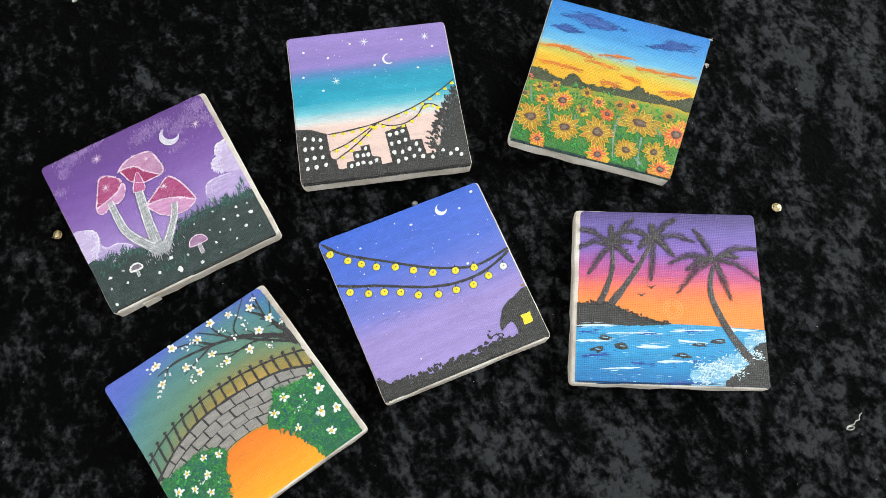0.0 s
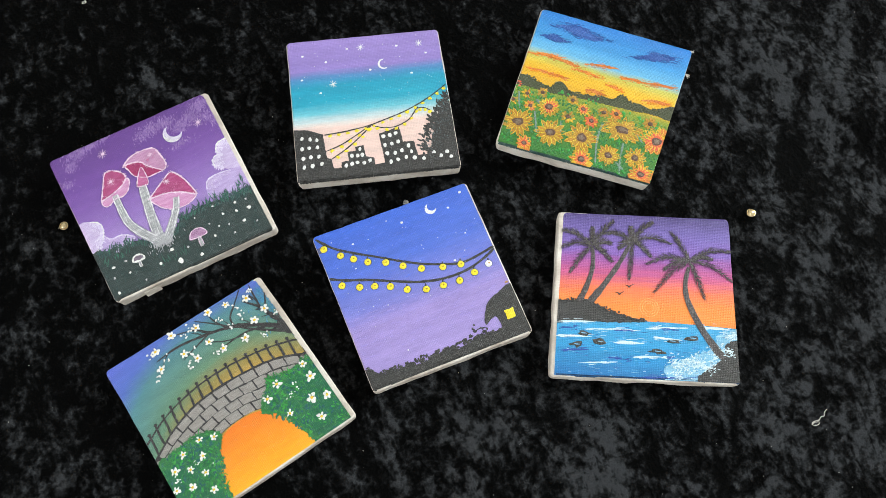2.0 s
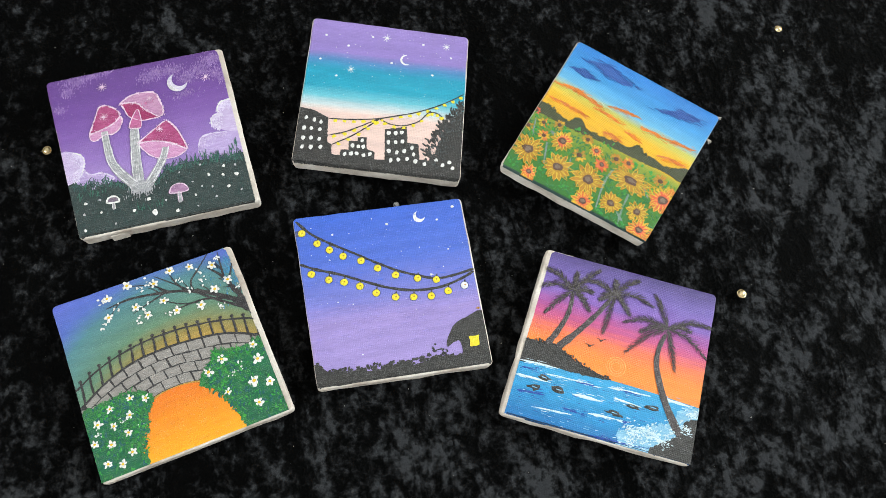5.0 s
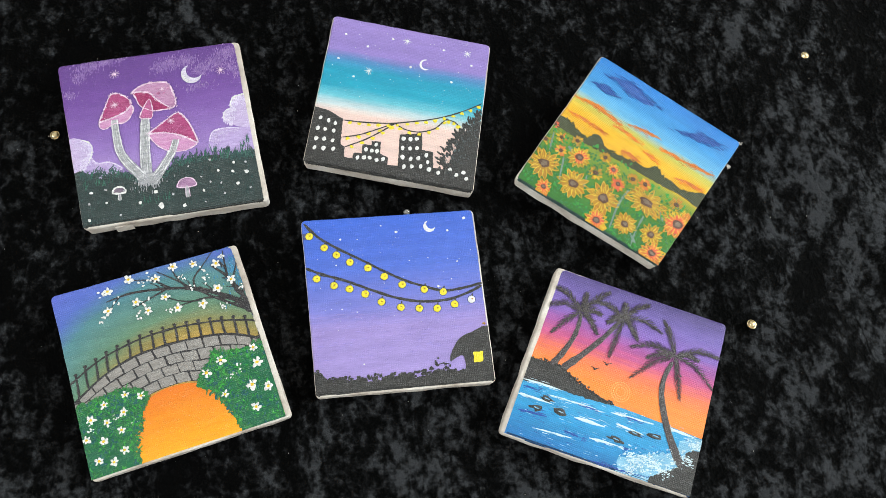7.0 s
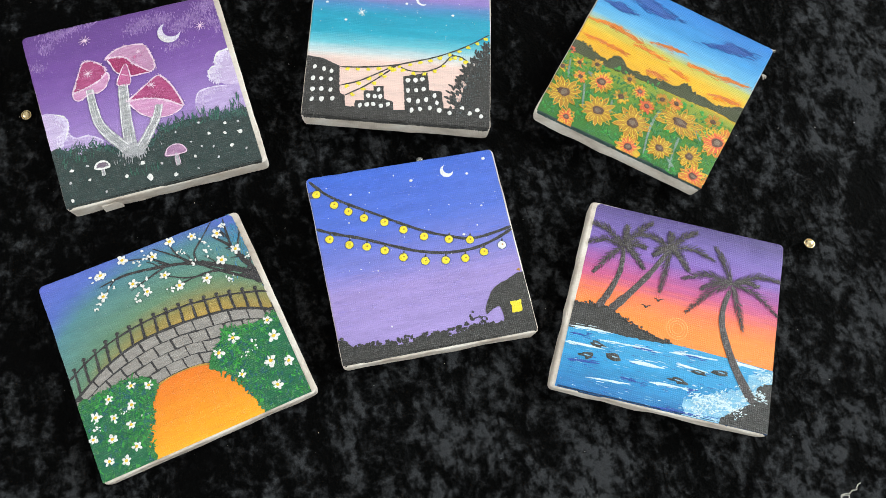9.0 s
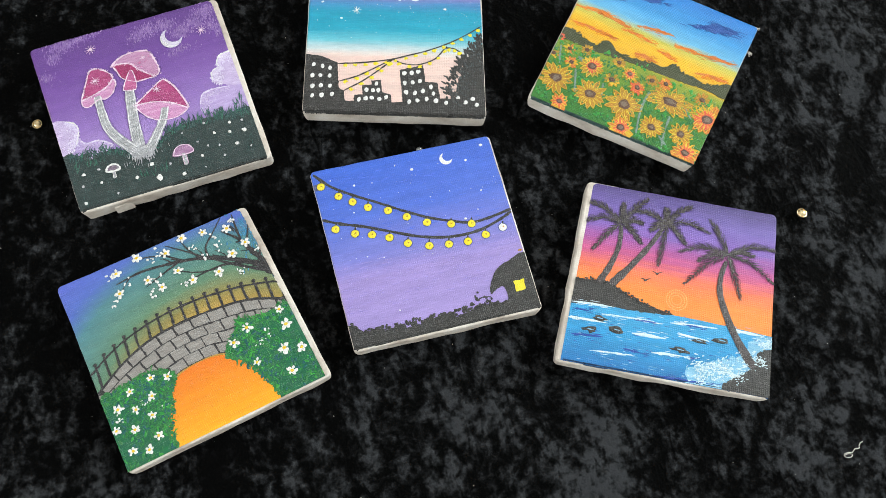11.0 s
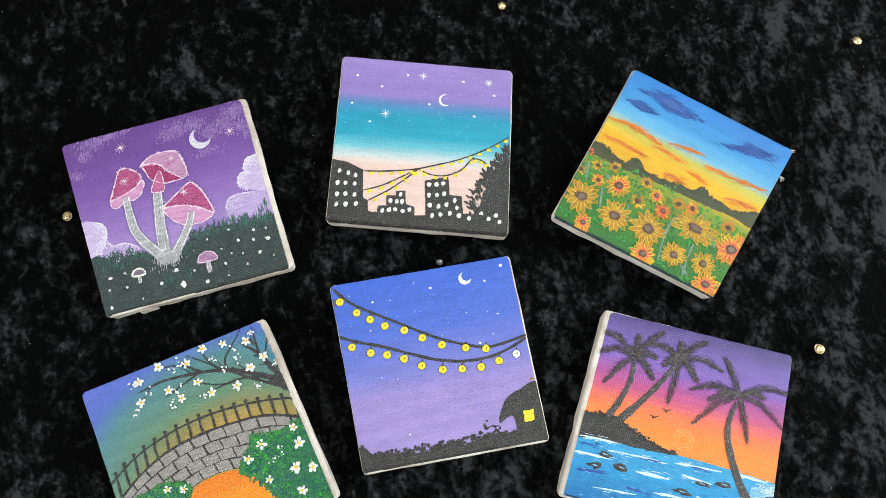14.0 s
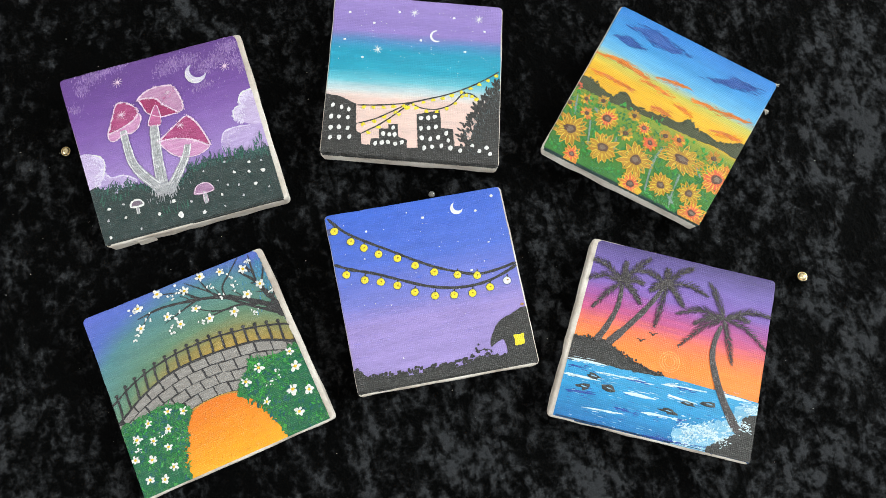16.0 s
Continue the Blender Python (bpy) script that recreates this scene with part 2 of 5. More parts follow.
wall_with_window("wall_east", 2, 2.1, -0.75, 0.75, 0.5, 2.0)
# no west window is known; this opening is added behind the fill lamp
wall_with_window("wall_west", -2.1, -2, -1.45, -0.35, 0.5, 2.0)


# ---- the cloth ----
def velvet_sheet():
    nx, ny, step = 400, 340, 0.004
    verts, faces = [], []
    for j in range(ny + 1):
        for i in range(nx + 1):
            x, y = (i - nx / 2) * step, (j - ny / 2) * step + 0.03
            a = noise.noise((x * 9, y * 6, 0.3)) * 0.0016 + noise.noise((x * 26 + 3, y * 17, 1.7)) * 0.0011
            a += noise.noise((x * 70, y * 50, 4.1)) * 0.0006
            a += min(0.0, noise.noise((x * 16 + y * 9, y * 5 - x * 3, 7.7)) * 0.005)
            u, v = x * 0.86 + y * 0.5, y * 0.86 - x * 0.5
            a -= 0.0075 * max(0.0, min(1.0, (x - 0.17) * 7)) * max(0.0, noise.noise((u * 22, v * 5, 2.4)) - 0.05)
            a -= 0.0035 * max(0.0, min(1.0, (-0.11 - y) * 9)) * max(0.0, noise.noise((u * 20, v * 8, 9.4)) - 0.05)
            edge = max(abs(x) - 0.74, abs(y - 0.03) - 0.62, 0)
            verts.append((x, y, min(a - 0.0009, 0.0003) - edge * 0.05))
    for j in range(ny):
        for i in range(nx):
            a = j * (nx + 1) + i
            faces.append((a, a + 1, a + nx + 2, a + nx + 1))
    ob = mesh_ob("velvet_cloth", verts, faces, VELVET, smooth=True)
    return tagged(ob, "black crushed velvet cloth spread flat, mottled grey sheen put into its colour", "cloth")


velvet_sheet()

# ---- the six small canvases ----
DEPTH = 0.013
PLACE_A = (-0.1255, 0.1115, 7.02, ((-2.0, 0.2), (1.9, -0.8), (1.9, -2.8), (-0.4, -0.2)), ((-2.0, 0.2), (-0.7, -0.8), (-0.7, -2.1), (0.0, 0.8)), 3.75)
PLACE_B = (0.0139, 0.1230, -14.60, ((-0.6, 1.2), (-0.5, 0.0), (1.4, -0.5), (-0.3, 0.5)), ((-0.3, 1.2), (-0.8, 0.0), (1.1, -0.5), (-0.0, 0.5)))
PLACE_C = (0.1495, 0.0754, -40.59, ((-0.7, 2.5), (2.6, 3.1), (-1.7, 1.1), (-0.5, -2.3)), ((-0.4, 2.5), (2.6, 3.1), (-1.7, 1.1), (-0.2, -2.3)))
PLACE_D = (-0.1240, -0.0201, 13.25, ((-0.7, 1.1), (-0.1, 0.2), (2.2, -1.1), (-1.0, 0.1)), ((-0.7, 1.1), (-2.9, 0.2), (-0.6, -0.2), (-1.0, 1.0)))
PLACE_E = (0.0000, 0.0000, 0.00, ((-0.5, 1.0), (-0.6, 0.4), (-0.5, -0.9), (1.5, 0.2)), ((-0.5, 1.0), (-1.1, 0.4), (-1.0, 0.1), (1.5, 1.2)))
PLACE_F = (0.1186, -0.0560, -25.58, ((-1.1, 0.2), (2.5, 2.0), (3.7, 1.0), (-5.0, -0.6)), ((1.5, 0.2), (2.5, 2.0), (3.7, 1.9), (-2.4, 0.2)))


def ring(edge, inset, z, r=2.8, n=5, wave=0.28):
    """The outline of a canvas, in metres, with its slightly untrue corners rounded."""
    c = [Vector((sx * 50 + d[0], sy * 50 + d[1])) for (sx, sy), d in zip(((-1, 1), (1, 1), (1, -1), (-1, -1)), edge)]
    out = []
    for k in range(4):
        p, a, b = c[k], c[k - 1], c[(k + 1) % 4]
        s, e = p + (a - p).normalized() * r, p + (b - p).normalized() * r
        for i in range(n + 1):
            t = i / n
            out.append(s * (1 - t) ** 2 + p * 2 * t * (1 - t) + e * t * t)
        far = b + (p - b).normalized() * r
        out += [e.lerp(far, i / 12) for i in range(1, 12)]
    done = []
    for q in out:
        w = inset - wave * (noise.noise((q.x * 0.09, q.y * 0.09, edge[0][0] + z * 90)) + 0.5 * noise.noise((q.x * 0.3, q.y * 0.3, edge[1][0])))
        q = q * (1 - w / 50)
        done.append((q.x / 1000, q.y / 1000, z))
    return done[::-1]


def loft(name, rings, material, parent, label="", close=True):
    n = len(rings[0])
    verts = [v for r in rings for v in r]
    faces = [(k * n + i, k * n + (i + 1) % n, (k + 1) * n + (i + 1) % n, (k + 1) * n + i) for k in range(len(rings) - 1) for i in range(n)]
    faces.append(tuple(range((len(rings) - 1) * n, len(rings) * n)))
    if close:
        faces.append(tuple(range(n))[::-1])
    return mesh_ob(name, verts, faces, material, parent, label)


def canvas(place, ground, label, ground_label, folds=()):
    root = tagged(new("painted_canvas"), label, "painting", "small square canvases on the velvet")
    lean = place[5] if len(place) > 5 else 0.0
    root.matrix_world = pose(place[0], place[1], 0.05 * math.sin(radians(lean)), 0, 0, place[2]) @ pose(0, 0, 0, lean)
    h = DEPTH
    body, top = place[3], place[4]
    loft("canvas_body", [ring(body, 1.3, 0, wave=0.8), ring(body, 0.5, 0.0018, wave=0.8), ring(body, 0.3, h * 0.5, wave=0.5), ring(body, 0.1, h - 0.003), ring(body, 0.05, h - 0.0015), ring(body, 0.3, h - 0.0006), ring(body, 0.9, h - 0.0001), ring(body, 1.8, h - 0.0001)], CLOTH, root, "greyish white primed canvas wrapped round a wooden frame")
    loft("painted_ground", [ring(top, 0.28, h - 0.0003), ring(top, 0.7, h), ring(top, 1.3, h + 0.00001)], ground, root, ground_label, close=False)
    for k, along, w in folds:
        c = [Vector((sx * 50 + d[0], sy * 50 + d[1])) for (sx, sy), d in zip(((-1, 1), (1, 1), (1, -1), (-1, -1)), place[3])]
        u, v = c[k], c[(k + 1) % 4]
        d = (v - u).normalized()
        o = Vector((-d.y, d.x))
        a, b_ = u.lerp(v, along) - d * w / 2, u.lerp(v, along) + d * w / 2
        pts = [(a, 0), (a + o * 0.25 + d * 0.6, 0), (b_ + o * 0.7 - d * 0.5, 0), (b_ - o * 0.2, 0)]
        verts = [((p.x) / 1000, (p.y) / 1000, z) for z, q in ((0.0012, 1.0), (h * 0.62, 0.99)) for p in [p * q for p, _ in pts]]
        mesh_ob("canvas_fold", verts, [(3, 2, 1, 0), (4, 5, 6, 7)] + [(i, (i + 1) % 4, 4 + (i + 1) % 4, 4 + i) for i in range(4)], CLOTH, root, "folded canvas flap at the corner")
    return root


SKY_A = wash("purple_night", dabs=0.24, stops=[(-50, (118, 88, 156)), (-24, (162, 138, 198)), (-4, (142, 110, 184)), (12, (122, 86, 164)), (25, (110, 72, 152)), (50, (96, 60, 134))])
SKY_B = wash("lavender_teal_dusk", [(-50, (228, 196, 190)), (-14, (228, 198, 192)), (-9, (196, 208, 214)), (-3, (100, 184, 204)), (4, (26, 156, 188)), (16, (20, 148, 184)), (22, (70, 132, 186)), (28, (140, 120, 192)), (50, (148, 126, 196))], wobble=2)
SKY_C = wash("sunset_over_field", [(-50, (44, 110, 38)), (-25, (72, 128, 40)), (-5, (136, 152, 46)), (-1, (224, 168, 26)), (10, (226, 176, 26)), (17, (188, 186, 82)), (23, (96, 172, 216)), (34, (50, 142, 208)), (50, (28, 118, 200))], wobble=2)
SKY_D = wash("blue_green_gold_dusk", [(52, (186, 146, 70)), (62, (146, 132, 76)), (73, (96, 132, 108)), (92, (80, 130, 140)), (103, (82, 106, 190)), (125, (92, 100, 202))], centre=(10, -50))
SKY_E = wash("blue_violet_night", [(-50, (158, 140, 204)), (-14, (154, 136, 202)), (-2, (118, 122, 204)), (20, (78, 108, 206)), (50, (60, 100, 206))], wobble=4)
SKY_F = wash("violet_orange_sunset", [(-50, (248, 138, 56)), (-6, (248, 138, 56)), (4, (238, 116, 78)), (12, (196, 82, 130)), (20, (158, 78, 152)), (27, (126, 92, 178)), (38, (110, 90, 170)), (50, (74, 60, 122))], wobble=4)

def frayed(root, xy, label):
    """Loose canvas threads at a corner."""
    cu = bpy.data.curves.new("loose_thread", "CURVE")
    cu.dimensions, cu.bevel_depth, cu.bevel_resolution = "3D", 0.00022, 1
    for _ in range(4):
        sp = cu.splines.new("POLY")
        sp.points.add(4)
        p = Vector((xy[0], xy[1], DEPTH * 1000 - 1.0))
        for k in sp.points:
            k.co = (p.x / 1000, p.y / 1000, p.z / 1000, 1)
            p = p + Vector((random.uniform(0.1, 0.9), random.gauss(0, 0.5), random.gauss(-0.2, 0.3)))
    cu.materials.append(CLOTH)
    ob = new("loose_thread", cu)
    ob.parent = root
    return tagged(ob, label)


random.seed(3)
MUSHROOMS = canvas(PLACE_A, SKY_A, "small square canvas painted with pink mushrooms under a purple night sky", "brushed purple sky", ((2, 0.8, 10),))
CITY = canvas(PLACE_B, SKY_B, "small square canvas painted with dark city houses and string lights", "lavender, teal and cream blended sky")
SUNFLOWERS = canvas(PLACE_C, SKY_C, "small square canvas painted with a sunflower field at sunset", "blue and yellow sunset sky over green")
BRIDGE = canvas(PLACE_D, SKY_D, "small square canvas painted with a stone bridge and white blossom", "blue to gold blended sky")
LANTERNS = canvas(PLACE_E, SKY_E, "small square canvas painted with yellow string lights at night", "blue to violet blended sky")
for spot in ((51.0, 53.2), (52.0, 34.8)):
    frayed(SUNFLOWERS, spot, "frayed off-white canvas threads")
BEACH = canvas(PLACE_F, SKY_F, "small square canvas painted with palms on a sunset beach", "violet to orange sunset sky")


# ---- brushwork: thin raised paint on the canvases ----
def bend(pts, closed=False, n=5):
    """A smooth line through the points."""
    k, out = len(pts), []
    for i in range(k if closed else k - 1):
        if closed:
            p = [Vector(pts[(i + d) % k]) for d in (-1, 0, 1, 2)]
        else:
            p = [Vector(pts[min(max(i + d, 0), k - 1)]) for d in (-1, 0, 1, 2)]
        for j in range(n):
            t = j / n
            out.append(0.5 * (2 * p[1] + (p[2] - p[0]) * t + (2 * p[0] - 5 * p[1] + 4 * p[2] - p[3]) * t * t + (3 * p[1] - p[0] - 3 * p[2] + p[3]) * t ** 3))
    if not closed:
        out.append(Vector(pts[-1]))
    return out


class Brush:
    """Collects strokes in mm on one canvas, kept within its edges, and makes them one mesh."""

    def __init__(self, place, layer):
        c = [Vector((sx * 50 + d[0], sy * 50 + d[1])) * 0.9955 for (sx, sy), d in zip(((-1, 1), (1, 1), (1, -1), (-1, -1)), place[4])]
        self.sides = []
        for k in range(4):
            e = (c[(k + 1) % 4] - c[k]).normalized()
            self.sides.append((c[k], Vector((e.y, -e.x))))
        self.z, self.verts, self.faces = DEPTH * 1000 + 0.03 + layer * 0.06, [], []

    def put(self, p, up=0.0):
        p = Vector((p[0], p[1]))
        for q, normal in self.sides:
            d = (p - q).dot(normal)
            if d < 0:
                p = p - normal * d
        self.verts.append((p.x / 1000, p.y / 1000, (self.z + up) / 1000))
        return len(self.verts) - 1

    def snap(self, loop, near=2.2):
        """Brings what ends near an edge of the canvas right up to it."""
        out = []
        for p in loop:
            on = []
            for k, (q, normal) in enumerate(self.sides):
                d = (p - q).dot(normal)
                if d < near:
                    p, on = p - normal * d, on + [k]
            out.append((p, on))
        n, kept = len(out), []
        for i, (p, on) in enumerate(out):
            if len(on) == 1 and out[i - 1][1] == on == out[(i + 1) % n][1]:
                continue
            if not kept or (kept[-1] - p).length > 0.03:
                kept.append(p)
        return kept

    def fill(self, pts, smooth=True, rough=0.0, up=0.0, n=5):
        loop = bend(pts, True, n) if smooth else [Vector(p) for p in pts]
        if rough:
            loop, fine = self.snap(loop), []
            for i, p in enumerate(loop):
                q = loop[(i + 1) % len(loop)]
                m = max(1, int((q - p).length / 1.0))
                fine += [p.lerp(q, j / m) for j in range(m)]
            loop = [p + Vector((random.gauss(0, rough), random.gauss(0, rough))) for p in fine]
        loop = self.snap(loop)
        ids = [self.put(p, up) for p in loop]
        low = [self.put(p, -0.2) for p in loop]
        from_loop = [[Vector((self.verts[i][0] * 1000, self.verts[i][1] * 1000, 0)) for i in ids]]
        for a, b, c in tessellate_polygon(from_loop):
            self.faces.append((ids[a], ids[b], ids[c]))
        k = len(ids)
        self.faces += [(low[i], low[(i + 1) % k], ids[(i + 1) % k], ids[i]) for i in range(k)]
        return self

    def line(self, pts, w0, w1=None, wob=0.06, n=5, up=0.0):
        w1 = w0 if w1 is None else w1
        up += random.uniform(0, 0.03)
        path = bend(pts, False, n) if len(pts) > 2 else [Vector(pts[0]).lerp(Vector(pts[-1]), i / 3) for i in range(4)]
        rows = []
        for i, p in enumerate(path):
            d = path[min(i + 1, len(path) - 1)] - path[max(i - 1, 0)]
            d = d.normalized() if d.length > 1e-6 else Vector((1, 0))
            s = Vector((-d.y, d.x))
            t = i / (len(path) - 1)
            w = (w0 + (w1 - w0) * t) * (1 + random.gauss(0, wob)) / 2
            w *= 0.65 if i in (0, len(path) - 1) else 1
            rows.append([self.put(p + s * w, -0.03 + up), self.put(p + s * w * 0.5, 0.08 + up), self.put(p - s * w * 0.5, 0.08 + up), self.put(p - s * w, -0.03 + up)])
        for a, b in zip(rows, rows[1:]):
            self.faces += [(a[j], b[j], b[j + 1], a[j + 1])[::-1] for j in range(3)]
        return self

    def dab(self, p, rx, ry=None, turn=0.0, n=10, rough=0.08, up=0.0):
        ry = ry or rx
        up += random.uniform(0, 0.03)
        c, s = math.cos(radians(turn)), math.sin(radians(turn))
        rim, top = [], []
        for i in range(n):
            a, k = 2 * math.pi * i / n, 1 + random.gauss(0, rough)
            x, y = rx * k * math.cos(a), ry * k * math.sin(a)
            rim.append(self.put((p[0] + x * c - y * s, p[1] + x * s + y * c), -0.03 + up))
            x, y = x * 0.6, y * 0.6
            top.append(self.put((p[0] + x * c - y * s, p[1] + x * s + y * c), 0.16 + up))
        self.faces += [(rim[i], rim[(i + 1) % n], top[(i + 1) % n], top[i]) for i in range(n)] + [tuple(top)]
        return self

    def star(self, p, r, rays=4, w=0.55):
        for i in range(rays):
            a = math.pi * i / rays + random.uniform(-0.15, 0.15)
            d = Vector((math.cos(a), math.sin(a))) * r * random.uniform(0.8, 1.1)
            self.line([Vector(p) - d, Vector(p) + d], w, w * 0.7, 0.15)
        return self.dab(p, r * 0.3)

    def moon(self, p, r, turn, thick=0.62):
        outer = [(p[0] + r * math.cos(radians(turn + a)), p[1] + r * math.sin(radians(turn + a))) for a in range(70, 291, 20)]
        inner = []
        for a in range(275, 84, -19):
            k = 0.82
            inner.append((p[0] + r * (1 - thick) * math.cos(radians(turn)) + r * k * math.cos(radians(turn + a)) * 1.0, p[1] + r * (1 - thick) * math.sin(radians(turn)) + r * k * math.sin(radians(turn + a))))
        return self.fill(outer + inner, smooth=False)

    def done(self, name, material, parent, label=""):
        return mesh_ob(name, self.verts, self.faces, material, parent, label)


def ragged_edge(root, place, k, material, n=190, drop=1.5, label="ragged brush edge over the side"):
    """Paint that runs a little way over one side of the canvas."""
    c = [Vector((sx * 50 + d[0], sy * 50 + d[1])) for (sx, sy), d in zip(((-1, 1), (1, 1), (1, -1), (-1, -1)), place[4])]
    u, v = c[k], c[(k + 1) % 4]
    d = (v - u).normalized()
    o = Vector((-d.y, d.x))
    verts, faces, h = [], [], DEPTH * 1000
    for i in range(n):
        p = u.lerp(v, 0.012 + 0.976 * (i + random.uniform(-0.3, 0.3)) / n)
        w, low = random.uniform(0.3, 0.75), drop * random.uniform(0.3, 1.0) * (0.7 + 0.6 * noise.noise((i * 0.06, k, 3.0)))
        a, lean = len(verts), random.uniform(-0.3, 0.3)
        for out, z, sl, ww in ((-1.1, h + 0.2, 0, 1), (-0.35, h + 0.12, 0, 1), (0.3, h - 0.45, 0.4, 0.9), (0.42, h - 0.5 - low, 1, 0.3)):
            for side in (-1, 1):
                q = p + o * out + d * (w * ww * side + lean * sl)
                verts.append((q.x / 1000, q.y / 1000, z / 1000))
        faces += [(a + 2 * j, a + 2 * j + 1, a + 2 * j + 3, a + 2 * j + 2) for j in range(3)]
    return tagged(mesh_ob("brush_edge", verts, faces, material, root, label), kind="stuff")


def lerp_line(pts, t):
    """The point at the share t of a smooth line's length."""
    line = bend(pts, False, 6)
    far = [0.0]
    for p, q in zip(line, line[1:]):
        far.append(far[-1] + (q - p).length)
    want = min(max(t, 0), 1) * far[-1]
    i = max(k for k in range(len(line) - 1) if far[k] <= want)
    return line[i].lerp(line[i + 1], (want - far[i]) / max(far[i + 1] - far[i], 1e-9))


WHITE = paint("white_paint", (224, 223, 224), 0.08)
GREY_WHITE = paint("grey_white_paint", (156, 156, 164), 0.15, second=(206, 204, 212))
PALE_LILAC = paint("pale_lilac_paint", (204, 190, 226), 0.15, second=(236, 230, 242))
LILAC_PALE = paint("soft_lilac_paint", (172, 150, 204), 0.15, second=(196, 178, 222))
BLUSH = paint("blush_white_paint", (222, 190, 216), 0.15, second=(238, 222, 236))
CLOUD_MAUVE = paint("cloud_mauve_paint", (156, 126, 180), 0.2, second=(178, 150, 198))
CLOUD_LILAC = paint("cloud_lilac_paint", (186, 166, 210), 0.15, second=(210, 196, 228))
GRASS_LIT = paint("lit_grass_paint", (46, 98, 84), 0.2)
STEM_LIGHT = paint("stem_light_paint", (214, 212, 220), 0.15)
STEM_SHADE = paint("stem_shade_paint", (128, 136, 134), 0.2)
CAP_MAUVE = paint("cap_mauve_paint", (178, 126, 168), 0.2, second=(204, 164, 196))
CAP_ROSE = paint("cap_rose_paint", (176, 92, 140), 0.2)
CAP_LIGHT = paint("cap_light_paint", (196, 112, 160), 0.2)
GREY_MAUVE = paint("grey_mauve_paint", (112, 98, 116), 0.2)
GREY_MOON = paint("moon_paint", (198, 190, 214), 0.15, second=(230, 226, 238))
DOT_GREY = paint("dim_dot_paint", (186, 184, 192), 0.15)
MAUVE = paint("mauve_pink_paint", (150, 108, 148), 0.25, second=(190, 150, 186))
LILAC = paint("lilac_paint", (128, 96, 164), 0.2, second=(150, 118, 180))
PINK = paint("pink_paint", (158, 58, 112), 0.25, second=(192, 100, 150))
PALE_PINK = paint("pale_pink_paint", (196, 134, 182), 0.14, second=(216, 174, 208))
CRIMSON = paint("crimson_paint", (150, 44, 96), 0.2)
BLACKISH = paint("charcoal_paint", (42, 41, 42), 0.2, 0.4, thread_glint=0.5)
SLATE = paint("green_slate_paint", (42, 56, 57), 0.2, 0.45)
GRASS_DARK = paint("dark_grass_paint", (44, 74, 74), 0.2)
GREEN = paint("green_paint", (44, 122, 62), 0.25, second=(30, 88, 52))
LEAF = paint("leaf_paint", (36, 142, 58), 0.2, second=(80, 165, 60))
TEAL_LEAF = paint("teal_leaf_paint", (18, 92, 66), 0.25, second=(28, 118, 66))
BLUE_LEAF = paint("blue_green_leaf_paint", (14, 84, 86), 0.25)
MOSS = paint("moss_paint", (92, 128, 44), 0.25)
YELLOW = paint("yellow_paint", (232, 212, 48), 0.1, 0.35)
GOLD = paint("gold_paint", (208, 158, 36), 0.25, second=(228, 192, 58))
OCHRE = paint("ochre_paint", (172, 126, 38), 0.25, second=(200, 152, 46))
PETAL = paint("petal_paint", (176, 120, 34), 0.3, second=(208, 152, 44))
PETAL_EDGE = paint("petal_edge_paint", (226, 196, 62), 0.2)
ORANGE = paint("orange_paint", (238, 132, 30), 0.12, second=(246, 156, 32))
BURNT = paint("burnt_orange_paint", (206, 112, 48), 0.25, second=(222, 148, 58))
RUST = paint("rust_paint", (214, 92, 62), 0.2)
BROWN = paint("brown_paint", (84, 56, 44), 0.25)
GREY_TEAL = paint("grey_teal_paint", (96, 112, 116), 0.2)
STONE_DARK = paint("grey_brown_paint", (112, 96, 84), 0.3)
STONE = paint("stone_paint", (138, 133, 131), 0.22, second=(162, 158, 156))
BLOSSOM_HEART = paint("blossom_heart_paint", (226, 184, 44), 0.2)
CORNER_BLUE = paint("corner_blue_paint", (52, 122, 168), 0.25, second=(84, 158, 192))
PATH = wash("orange_path", [(-50, (250, 168, 30)), (-36, (242, 146, 30)), (-18, (232, 122, 34)), (0, (226, 112, 36))], wobble=5, dabs=0.15)
STREAK_BLUE = paint("streak_blue_paint", (74, 108, 214), 0.15)
STREAK_VIOLET = paint("streak_violet_paint", (150, 134, 206), 0.15)
INDIGO = paint("indigo_paint", (70, 76, 120), 0.2)
TWIG = paint("twig_paint", (46, 44, 48), 0.2)
OLIVE = paint("tree_line_paint", (60, 66, 42), 0.2)
STEEL = paint("grey_stem_paint", (110, 132, 124), 0.25)
SEA = wash("blue_sea", [(-50, (18, 108, 176)), (-32, (34, 146, 206)), (-14, (54, 158, 212)), (-4, (70, 166, 200)), (10, (52, 146, 186))], wobble=5, dabs=0.4, slope=0.02)
NAVY = paint("navy_paint", (30, 70, 158), 0.2)
SKY_BLUE = paint("cloud_blue_paint", (34, 80, 160), 0.22, second=(50, 106, 184))
FOAM = paint("foam_paint", (196, 222, 236), 0.15, second=(238, 244, 248))
SHALLOW = paint("shallow_water_paint", (112, 176, 214), 0.2, second=(176, 212, 232))
PALM = paint("palm_paint", (58, 52, 54), 0.3, 0.42, second=(80, 72, 76), thread_glint=0.85)
SUN_RING = paint("sun_ring_paint", (242, 156, 84), 0.1)
NAVY_DARK = paint("dark_sea_paint", (24, 62, 104), 0.25)
random.seed(7)


